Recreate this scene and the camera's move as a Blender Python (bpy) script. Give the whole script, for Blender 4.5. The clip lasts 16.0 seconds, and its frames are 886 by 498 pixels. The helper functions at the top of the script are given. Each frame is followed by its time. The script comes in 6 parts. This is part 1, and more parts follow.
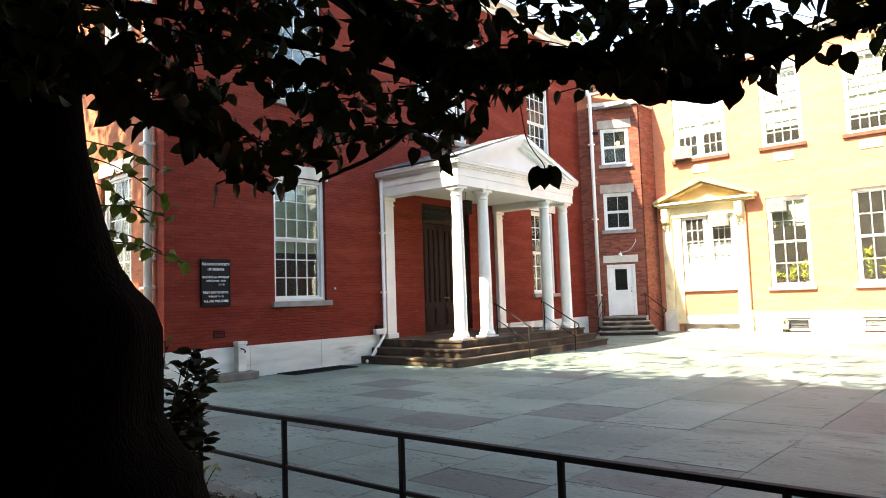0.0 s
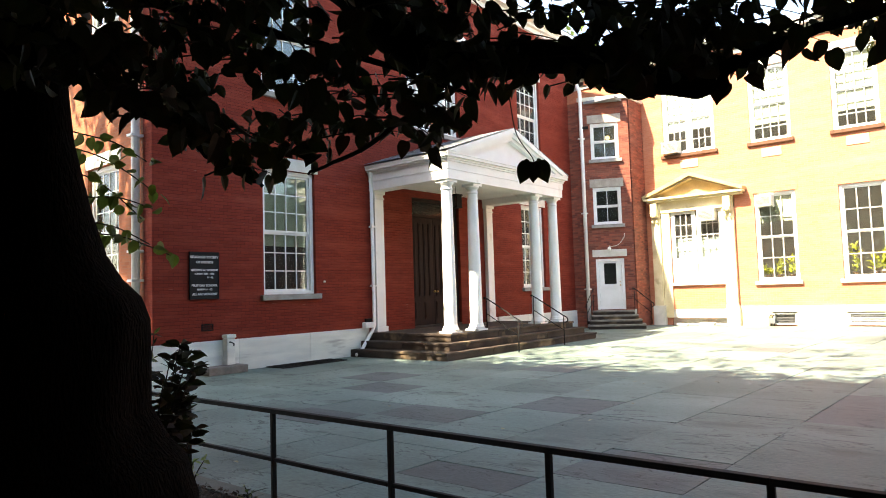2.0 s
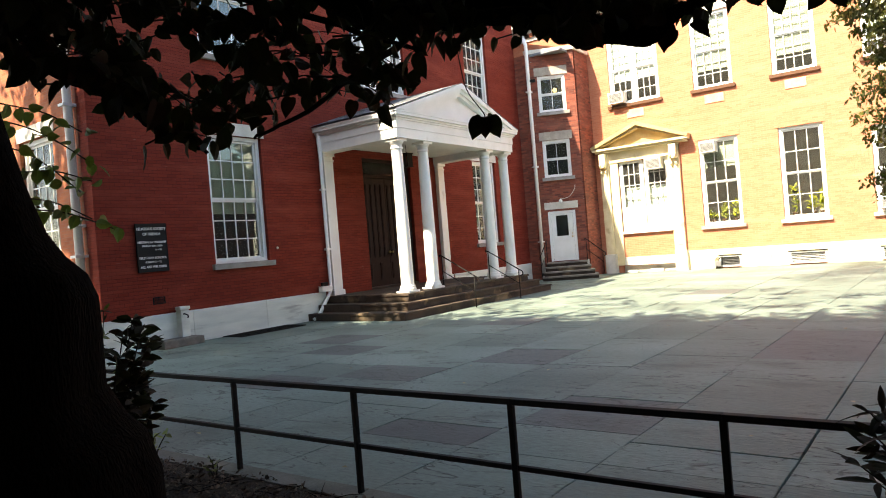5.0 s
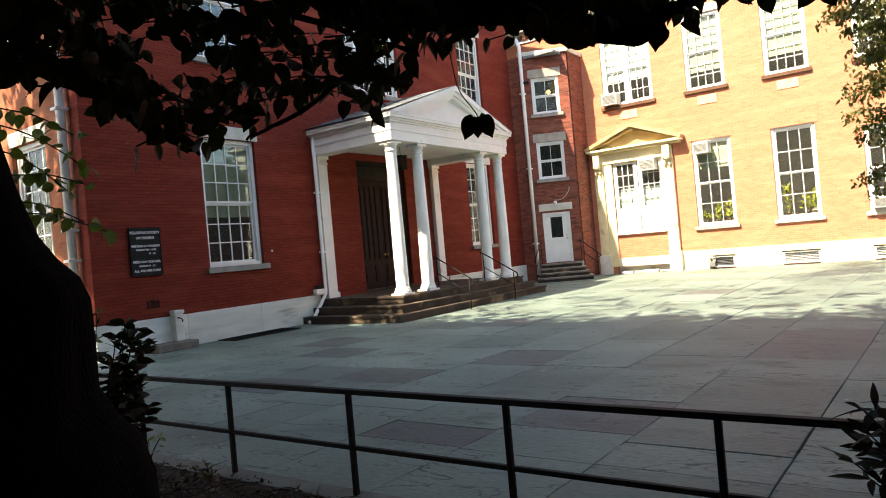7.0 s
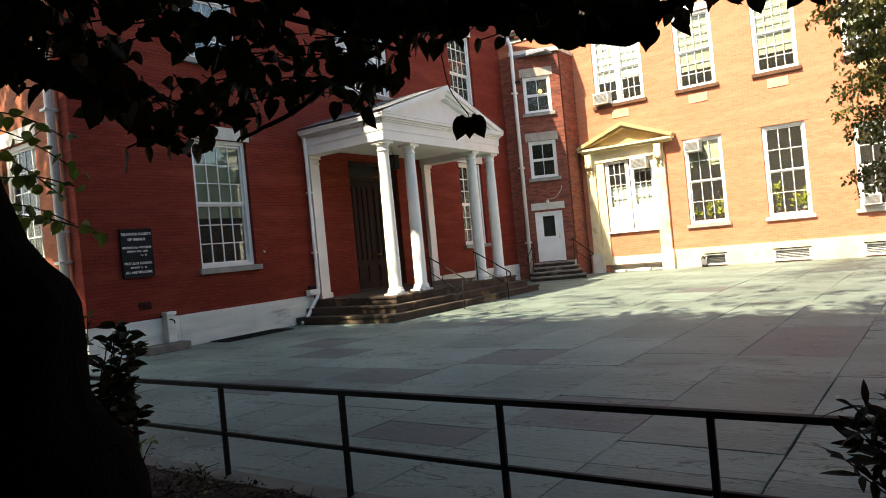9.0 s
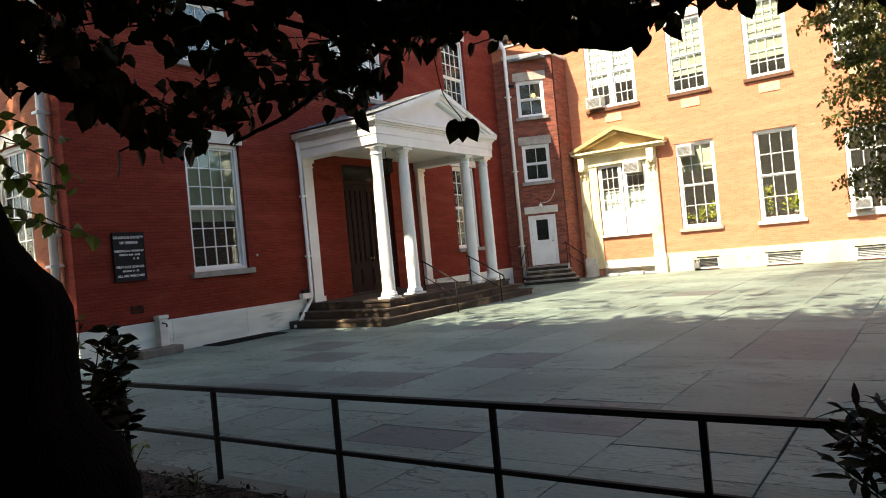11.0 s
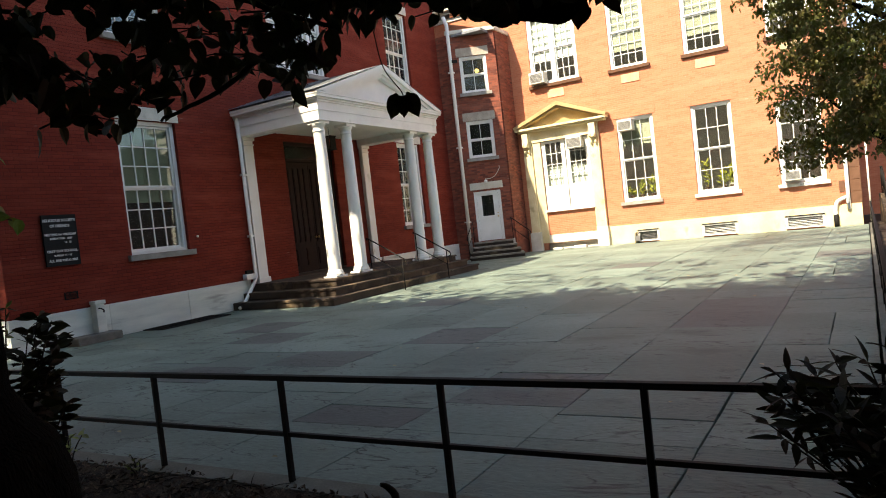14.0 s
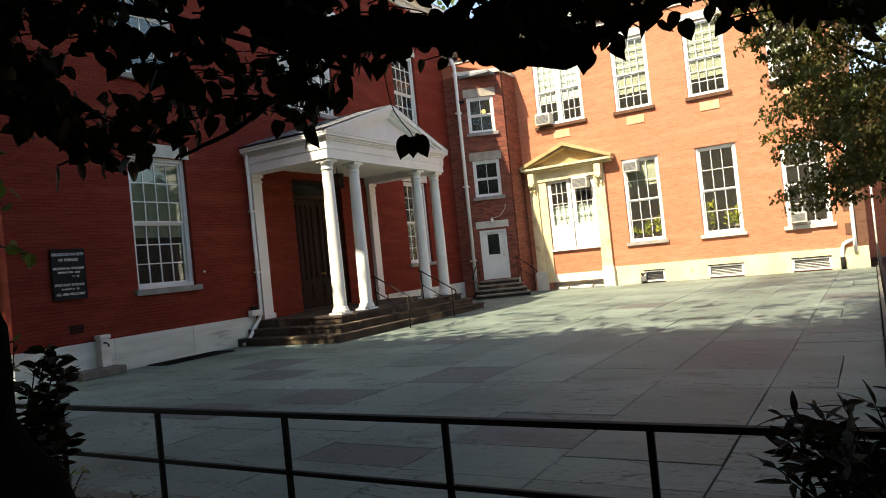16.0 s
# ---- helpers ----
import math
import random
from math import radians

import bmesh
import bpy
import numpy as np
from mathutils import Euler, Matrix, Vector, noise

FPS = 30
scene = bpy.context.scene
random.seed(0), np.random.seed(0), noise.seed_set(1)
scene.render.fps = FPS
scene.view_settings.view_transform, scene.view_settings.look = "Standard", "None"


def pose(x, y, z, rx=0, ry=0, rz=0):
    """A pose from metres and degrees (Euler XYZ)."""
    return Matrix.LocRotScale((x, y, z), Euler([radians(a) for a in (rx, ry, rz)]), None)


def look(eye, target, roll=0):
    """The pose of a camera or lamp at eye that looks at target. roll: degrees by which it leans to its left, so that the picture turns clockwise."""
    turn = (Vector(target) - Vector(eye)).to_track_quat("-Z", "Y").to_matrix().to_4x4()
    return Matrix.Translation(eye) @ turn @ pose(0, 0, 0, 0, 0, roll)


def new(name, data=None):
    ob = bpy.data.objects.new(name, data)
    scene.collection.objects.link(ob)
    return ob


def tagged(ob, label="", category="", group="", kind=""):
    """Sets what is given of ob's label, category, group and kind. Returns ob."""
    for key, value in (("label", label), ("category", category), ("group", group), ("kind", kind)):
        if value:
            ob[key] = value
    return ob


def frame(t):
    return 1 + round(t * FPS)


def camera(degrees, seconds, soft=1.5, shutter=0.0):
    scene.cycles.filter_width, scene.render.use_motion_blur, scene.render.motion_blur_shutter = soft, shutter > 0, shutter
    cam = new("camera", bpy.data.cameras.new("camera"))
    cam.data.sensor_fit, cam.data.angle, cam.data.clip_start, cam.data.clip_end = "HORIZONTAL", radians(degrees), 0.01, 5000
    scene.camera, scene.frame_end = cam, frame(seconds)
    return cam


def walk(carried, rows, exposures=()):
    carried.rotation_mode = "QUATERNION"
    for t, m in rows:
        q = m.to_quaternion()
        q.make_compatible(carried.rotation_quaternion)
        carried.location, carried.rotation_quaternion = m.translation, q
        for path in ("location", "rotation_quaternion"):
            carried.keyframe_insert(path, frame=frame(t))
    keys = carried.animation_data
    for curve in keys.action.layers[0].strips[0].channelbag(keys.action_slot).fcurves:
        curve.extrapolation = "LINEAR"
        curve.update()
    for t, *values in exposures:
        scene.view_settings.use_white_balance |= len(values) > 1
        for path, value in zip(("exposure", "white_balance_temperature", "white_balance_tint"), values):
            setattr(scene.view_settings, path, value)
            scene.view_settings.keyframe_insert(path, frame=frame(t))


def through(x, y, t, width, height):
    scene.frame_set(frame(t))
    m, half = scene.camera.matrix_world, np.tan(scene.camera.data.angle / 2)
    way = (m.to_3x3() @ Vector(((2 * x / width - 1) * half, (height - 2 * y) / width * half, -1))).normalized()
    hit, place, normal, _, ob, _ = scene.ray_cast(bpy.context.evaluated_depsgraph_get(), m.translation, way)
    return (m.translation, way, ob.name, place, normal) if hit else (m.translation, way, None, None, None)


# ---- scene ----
cam = camera(66.27, 16.0, soft=1.0)
PATH = [
    (0, (-0.008, -13.223, 1.606), (7.613, -6.789, 2.331), -1.94),
    (0.5, (-0.016, -13.233, 1.604), (7.533, -6.704, 2.229), -2.54),
    (1, (-0.014, -13.231, 1.603), (7.618, -6.799, 2.228), -1.98),
    (1.5, (-0.019, -13.235, 1.596), (7.530, -6.718, 2.329), -1.39),
    (2, (-0.010, -13.229, 1.602), (7.710, -6.903, 2.231), -1.80),
    (2.5, (-0.016, -13.224, 1.595), (7.792, -6.991, 2.015), -2.95),
    (3, (-0.012, -13.229, 1.592), (7.770, -6.949, 1.687), -4.09),
    (3.5, (-0.016, -13.222, 1.598), (7.924, -7.149, 1.317), -6.25),
    (4, (-0.000, -13.220, 1.601), (8.053, -7.304, 1.217), -7.05),
    (4.5, (-0.001, -13.213, 1.606), (8.110, -7.365, 1.554), -4.61),
    (7, (0.003, -13.217, 1.596), (8.173, -7.452, 1.611), -5.07),
    (7.5, (0.006, -13.222, 1.599), (8.189, -7.476, 1.664), -4.95),
    (8, (0.000, -13.219, 1.599), (8.198, -7.493, 1.570), -5.43),
    (8.5, (0.005, -13.222, 1.600), (8.221, -7.523, 1.485), -5.89),
    (9, (0.005, -13.218, 1.600), (8.235, -7.538, 1.598), -5.41),
    (11.5, (0.002, -13.222, 1.600), (8.294, -7.634, 1.643), -5.36),
    (12, (0.002, -13.221, 1.599), (8.290, -7.626, 1.671), -5.21),
    (12.5, (-0.001, -13.222, 1.600), (8.276, -7.613, 1.719), -5.10),
    (13, (0.005, -13.219, 1.605), (8.323, -7.690, 1.115), -7.24),
    (13.5, (0.003, -13.220, 1.606), (8.420, -7.826, 1.327), -7.37),
    (14, (0.030, -13.216, 1.598), (8.705, -8.256, 1.222), -6.42),
    (14.5, (0.013, -13.221, 1.595), (8.551, -8.020, 1.786), -4.10),
    (15, (0.017, -13.214, 1.594), (8.600, -8.093, 1.923), -3.77),
    (15.5, (0.022, -13.218, 1.591), (8.584, -8.073, 2.053), -3.71),
    (16, (0.002, -13.226, 1.600), (8.671, -8.245, 1.791), -5.79),
]
EXPOSURE = [(0.0, 2.63, 7800, 10), (2.0, 2.5, 7800, 10), (3.5, 2.3, 7800, 10), (4.5, 2.13, 7800, 10), (7.0, 1.90, 7800, 10), (8.0, 1.67, 7800, 10), (9.0, 1.58, 7800, 10), (12.5, 1.68, 7800, 10), (14.0, 1.46, 7800, 10), (15.0, 1.52, 7800, 10), (16.0, 1.20, 7800, 10)]
walk(cam, [(t, look(eye, target, roll)) for t, eye, target, roll in PATH], EXPOSURE)

# ---- light ----
SUN_DIR = Vector((-1.0, 0.30, 1.22)).normalized()      # towards the sun
world = bpy.data.worlds.new("world")
scene.world = world
world.use_nodes = True
wn, wl = world.node_tree.nodes, world.node_tree.links
sky = wn.new("ShaderNodeTexSky")
sky.sky_type = 'NISHITA'
sky.sun_disc = False
sky.sun_elevation = math.asin(SUN_DIR.z)
sky.sun_rotation = math.atan2(SUN_DIR.x, SUN_DIR.y)
wl.new(sky.outputs[0], wn["Background"].inputs[0])
wn["Background"].inputs[1].default_value = 0.15
sun_data = bpy.data.lights.new("sun", 'SUN')
sun_data.energy, sun_data.angle, sun_data.color = 5.0, radians(0.53), (1.0, 0.93, 0.8)
sun = new("sun", sun_data)
sun.matrix_basis = look((0, 0, 0), -SUN_DIR) @ pose(0, 0, 0)
sun.location = SUN_DIR * 60


# ---- materials ----
def material(name, base, rough=0.7, second=None, scale=4.0, stretch=(1, 1, 1), grain=60.0, bump=0.15, metal=0.0,
             stain=None, stain_scale=0.8, stain_at=0.62, island=0.0, depth=0.01):
    """A surface with broad tone variation, fine grain, stains and fine relief."""
    m = bpy.data.materials.new(name)
    m.use_nodes = True
    n, l = m.node_tree.nodes, m.node_tree.links
    b = n["Principled BSDF"]
    b.inputs["Roughness"].default_value, b.inputs["Metallic"].default_value = rough, metal
    b.inputs["Specular IOR Level"].default_value = 0.5 if rough < 0.7 else 0.2
    co = n.new("ShaderNodeTexCoord")
    mp = n.new("ShaderNodeMapping")
    mp.inputs["Scale"].default_value = stretch
    l.new(co.outputs["Object"], mp.inputs[0])
    broad, fine = n.new("ShaderNodeTexNoise"), n.new("ShaderNodeTexNoise")
    for node, s in ((broad, scale), (fine, grain)):
        node.inputs["Scale"].default_value, node.inputs["Detail"].default_value = s, 5
        l.new(mp.outputs[0], node.inputs[0])
    mix = n.new("ShaderNodeMix")
    mix.data_type = 'RGBA'
    second = second or tuple(c * 0.75 for c in base)
    mix.inputs[6].default_value, mix.inputs[7].default_value = (*base, 1), (*second, 1)
    ramp = n.new("ShaderNodeMapRange")
    ramp.inputs[1].default_value, ramp.inputs[2].default_value = 0.35, 0.65
    l.new(broad.outputs[0], ramp.inputs[0])
    l.new(ramp.outputs[0], mix.inputs[0])
    colour = mix.outputs[2]
    grainy = n.new("ShaderNodeMix")
    grainy.data_type, grainy.blend_type = 'RGBA', 'OVERLAY'
    grainy.inputs[0].default_value = 0.35
    l.new(colour, grainy.inputs[6])
    l.new(fine.outputs[0], grainy.inputs[7])
    colour = grainy.outputs[2]
    if stain:
        st = n.new("ShaderNodeTexNoise")
        st.inputs["Scale"].default_value, st.inputs["Detail"].default_value = stain_scale, 8
        l.new(mp.outputs[0], st.inputs[0])
        sr = n.new("ShaderNodeMapRange")
        sr.inputs[1].default_value, sr.inputs[2].default_value = stain_at, stain_at + 0.1
        l.new(st.outputs[0], sr.inputs[0])
        sm = n.new("ShaderNodeMix")
        sm.data_type = 'RGBA'
        l.new(sr.outputs[0], sm.inputs[0])
        l.new(colour, sm.inputs[6])
        sm.inputs[7].default_value = (*stain, 1)
        colour = sm.outputs[2]
    if island:
        info = n.new("ShaderNodeObjectInfo")
        geo = n.new("ShaderNodeNewGeometry")
        add = n.new("ShaderNodeMath")
        l.new(info.outputs["Random"], add.inputs[0])
        l.new(geo.outputs["Random Per Island"], add.inputs[1])
        fr = n.new("ShaderNodeMath")
        fr.operation = 'FRACT'
        l.new(add.outputs[0], fr.inputs[0])
        vr = n.new("ShaderNodeMapRange")
        vr.inputs[3].default_value, vr.inputs[4].default_value = 1 - island, 1 + island
        l.new(fr.outputs[0], vr.inputs[0])
        hs = n.new("ShaderNodeHueSaturation")
        l.new(vr.outputs[0], hs.inputs["Value"])
        l.new(colour, hs.inputs["Color"])
        colour = hs.outputs[0]
    l.new(colour, b.inputs["Base Color"])
    if bump:
        bp = n.new("ShaderNodeBump")
        bp.inputs["Strength"].default_value, bp.inputs["Distance"].default_value = bump, depth
        l.new(fine.outputs[0], bp.inputs["Height"])
        l.new(bp.outputs[0], b.inputs["Normal"])
    return m


def brickwork(name, one, two, mortar, patch, rough=0.75, relief=0.5, streak=0.35, ghost=0.0):
    """Courses of brick 215 x 72 mm, with tone from brick to brick, weathered patches and raised bricks."""
    m = bpy.data.materials.new(name)
    m.use_nodes = True
    n, l = m.node_tree.nodes, m.node_tree.links
    b = n["Principled BSDF"]
    b.inputs["Roughness"].default_value = rough
    b.inputs["Specular IOR Level"].default_value = 0.12
    co = n.new("ShaderNodeTexCoord")
    sep, com = n.new("ShaderNodeSeparateXYZ"), n.new("ShaderNodeCombineXYZ")
    l.new(co.outputs["Object"], sep.inputs[0])
    add = n.new("ShaderNodeMath")
    l.new(sep.outputs[0], add.inputs[0])
    l.new(sep.outputs[1], add.inputs[1])
    l.new(add.outputs[0], com.inputs[0])
    l.new(sep.outputs[2], com.inputs[1])
    br = n.new("ShaderNodeTexBrick")
    br.inputs["Scale"].default_value, br.inputs["Mortar Size"].default_value = 1.0, 0.006
    br.inputs["Brick Width"].default_value, br.inputs["Row Height"].default_value = 0.215, 0.072
    br.inputs["Mortar Smooth"].default_value = 0.3
    br.inputs["Color1"].default_value, br.inputs["Color2"].default_value = (*one, 1), (*two, 1)
    br.inputs["Mortar"].default_value = (*mortar, 1)
    l.new(com.outputs[0], br.inputs[0])
    mp = n.new("ShaderNodeMapping")
    mp.inputs["Scale"].default_value = (0.5, 3.0, 1)
    l.new(com.outputs[0], mp.inputs[0])
    no = n.new("ShaderNodeTexNoise")
    no.inputs["Scale"].default_value, no.inputs["Detail"].default_value = 1.1, 9
    l.new(mp.outputs[0], no.inputs[0])
    mr = n.new("ShaderNodeMapRange")
    mr.inputs[1].default_value, mr.inputs[2].default_value = 0.48, 0.72
    l.new(no.outputs[0], mr.inputs[0])
    sc = n.new("ShaderNodeMath")
    sc.operation = 'MULTIPLY'
    sc.inputs[1].default_value = streak
    l.new(mr.outputs[0], sc.inputs[0])
    mix = n.new("ShaderNodeMix")
    mix.data_type = 'RGBA'
    l.new(sc.outputs[0], mix.inputs[0])
    l.new(br.outputs[0], mix.inputs[6])
    mix.inputs[7].default_value = (*patch, 1)
    colour = mix.outputs[2]
    if ghost:                                            # pale spots where paint or mortar has come away
        fn = n.new("ShaderNodeTexNoise")
        fn.inputs["Scale"].default_value, fn.inputs["Detail"].default_value = 7.0, 3
        l.new(mp.outputs[0], fn.inputs[0])
        fr = n.new("ShaderNodeMapRange")
        fr.inputs[1].default_value, fr.inputs[2].default_value, fr.inputs[4].default_value = 0.70, 0.78, ghost
        l.new(fn.outputs[0], fr.inputs[0])
        gm = n.new("ShaderNodeMix")
        gm.data_type = 'RGBA'
        l.new(fr.outputs[0], gm.inputs[0])
        l.new(colour, gm.inputs[6])
        gm.inputs[7].default_value = (0.55, 0.42, 0.35, 1)
        colour = gm.outputs[2]
    l.new(colour, b.inputs["Base Color"])
    grain = n.new("ShaderNodeTexNoise")
    grain.inputs["Scale"].default_value, grain.inputs["Detail"].default_value = 40, 4
    l.new(co.outputs["Object"], grain.inputs[0])
    mul = n.new("ShaderNodeMath")
    mul.operation = 'MULTIPLY_ADD'
    l.new(grain.outputs[0], mul.inputs[0])
    mul.inputs[1].default_value = 0.5
    inv = n.new("ShaderNodeMath")
    inv.operation = 'SUBTRACT'
    inv.inputs[0].default_value = 1.0
    l.new(br.outputs["Fac"], inv.inputs[1])
    l.new(inv.outputs[0], mul.inputs[2])
    bp = n.new("ShaderNodeBump")
    bp.inputs["Strength"].default_value, bp.inputs["Distance"].default_value = relief, 0.014
    l.new(mul.outputs[0], bp.inputs["Height"])
    l.new(bp.outputs[0], b.inputs["Normal"])
    return m


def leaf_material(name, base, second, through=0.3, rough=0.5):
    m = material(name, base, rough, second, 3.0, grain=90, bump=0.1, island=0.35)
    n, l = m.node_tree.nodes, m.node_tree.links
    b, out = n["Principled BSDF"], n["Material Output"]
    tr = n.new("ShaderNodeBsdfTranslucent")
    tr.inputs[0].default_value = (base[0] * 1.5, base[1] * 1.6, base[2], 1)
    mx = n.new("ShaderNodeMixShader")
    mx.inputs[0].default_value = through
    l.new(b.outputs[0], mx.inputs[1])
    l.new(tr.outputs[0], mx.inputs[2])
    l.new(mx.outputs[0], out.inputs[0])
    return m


def glass_material(name):
    m = bpy.data.materials.new(name)
    m.use_nodes = True
    n, l = m.node_tree.nodes, m.node_tree.links
    n.remove(n["Principled BSDF"])
    clear, gloss, mx, fr = (n.new("ShaderNodeBsdfTransparent"), n.new("ShaderNodeBsdfGlossy"),
                            n.new("ShaderNodeMixShader"), n.new("ShaderNodeFresnel"))
    clear.inputs[0].default_value = (0.8, 0.86, 0.83, 1)
    gloss.inputs["Roughness"].default_value = 0.03
    fr.inputs["IOR"].default_value = 1.45
    co, no, bp = n.new("ShaderNodeTexCoord"), n.new("ShaderNodeTexNoise"), n.new("ShaderNodeBump")
    no.inputs["Scale"].default_value = 2.5
    bp.inputs["Strength"].default_value, bp.inputs["Distance"].default_value = 0.12, 0.02
    l.new(co.outputs["Object"], no.inputs[0])
    l.new(no.outputs[0], bp.inputs["Height"])
    l.new(bp.outputs[0], gloss.inputs["Normal"])
    l.new(fr.outputs[0], mx.inputs[0])
    l.new(clear.outputs[0], mx.inputs[1])
    l.new(gloss.outputs[0], mx.inputs[2])
    # thin pale diffuse layer over the pane, uneven with the noise
    veil, mixed = n.new("ShaderNodeBsdfDiffuse"), n.new("ShaderNodeMixShader")
    veil.inputs[0].default_value = (0.72, 0.70, 0.66, 1)
    veil_noise, level = n.new("ShaderNodeTexNoise"), n.new("ShaderNodeMapRange")
    veil_noise.inputs["Scale"].default_value, veil_noise.inputs["Detail"].default_value = 2.5, 4
    l.new(co.outputs["Object"], veil_noise.inputs[0])
    level.inputs[1].default_value, level.inputs[2].default_value, level.inputs[3].default_value, level.inputs[4].default_value = 0.3, 0.7, 0.008, 0.022
    l.new(veil_noise.outputs[0], level.inputs[0])
    l.new(level.outputs[0], mixed.inputs[0])
    l.new(mx.outputs[0], mixed.inputs[1])
    l.new(veil.outputs[0], mixed.inputs[2])
    l.new(mixed.outputs[0], n["Material Output"].inputs[0])
    return m


M_FACADE = brickwork("painted_red_brick", (0.225, 0.034, 0.020), (0.178, 0.026, 0.016), (0.132, 0.021, 0.014), (0.27, 0.055, 0.033), streak=0.75, ghost=0.2, relief=0.9)
M_WING = brickwork("salmon_brick", (0.54, 0.205, 0.117), (0.475, 0.163, 0.090), (0.50, 0.225, 0.145), (0.61, 0.285, 0.18), streak=0.45, ghost=0.5, relief=0.8)
M_BAY = brickwork("old_brown_brick", (0.31, 0.090, 0.057), (0.135, 0.045, 0.034), (0.16, 0.08, 0.06), (0.30, 0.125, 0.085), streak=0.6, ghost=0.85, relief=1.0)
M_END = brickwork("side_wall_brick", (0.37, 0.125, 0.06), (0.29, 0.09, 0.042), (0.28, 0.13, 0.08), (0.42, 0.17, 0.085))
M_WHITE = material("white_paint", (0.84, 0.84, 0.81), 0.5, (0.77, 0.77, 0.74), 2.0, grain=45, bump=0.06, stain=(0.55, 0.53, 0.47), stain_scale=1.6, stain_at=0.66)
M_TRIM = material("window_paint", (0.80, 0.80, 0.77), 0.45, (0.74, 0.74, 0.70), 3.0, grain=60, bump=0.05)
# the pediment's cream, darkened to ochre for its down-facing shade
M_CREAM_SHADE = material("shaded_cream_paint", (0.46, 0.335, 0.16), 0.55, (0.36, 0.26, 0.12), 2.5, grain=50, bump=0.1, stain=(0.42, 0.33, 0.17), stain_scale=2.0, stain_at=0.63)
M_CREAM = material("cream_paint", (0.74, 0.63, 0.40), 0.55, (0.64, 0.53, 0.31), 2.5, grain=50, bump=0.1, stain=(0.50, 0.40, 0.22), stain_scale=2.0, stain_at=0.63)
M_BASE = material("cream_painted_stone", (0.74, 0.63, 0.39), 0.75, (0.64, 0.53, 0.30), 1.6, grain=60, bump=0.2, stain=(0.42, 0.34, 0.2), stain_scale=1.5, stain_at=0.62)
M_BUFF = material("buff_stone", (0.60, 0.44, 0.28), 0.85, (0.50, 0.34, 0.20), 4, grain=60, bump=0.3)
M_MARBLE = material("grey_veined_marble", (0.79, 0.81, 0.73), 0.55, (0.62, 0.65, 0.59), 1.6, (0.6, 1, 3.2), 40, 0.1, stain=(0.33, 0.33, 0.30), stain_scale=1.2, stain_at=0.62, island=0.08)
M_LIMESTONE = material("pale_limestone", (0.66, 0.63, 0.56), 0.75, (0.52, 0.49, 0.42), 2.5, grain=70, bump=0.2, stain=(0.35, 0.32, 0.26), stain_scale=1.8, stain_at=0.63)
M_SILL = material("grey_stone_sill", (0.36, 0.34, 0.31), 0.8, (0.26, 0.245, 0.22), 4, grain=80, bump=0.2)
M_BROWNSILL = material("brownstone_sill", (0.143, 0.072, 0.044), 0.8, (0.110, 0.055, 0.033), 4, grain=80, bump=0.2)
M_STEP = material("weathered_brownstone", (0.085, 0.062, 0.046), 0.8, (0.04, 0.031, 0.026), 1.7, grain=60, bump=0.4, stain=(0.24, 0.17, 0.10), stain_scale=1.3, stain_at=0.60, island=0.15)


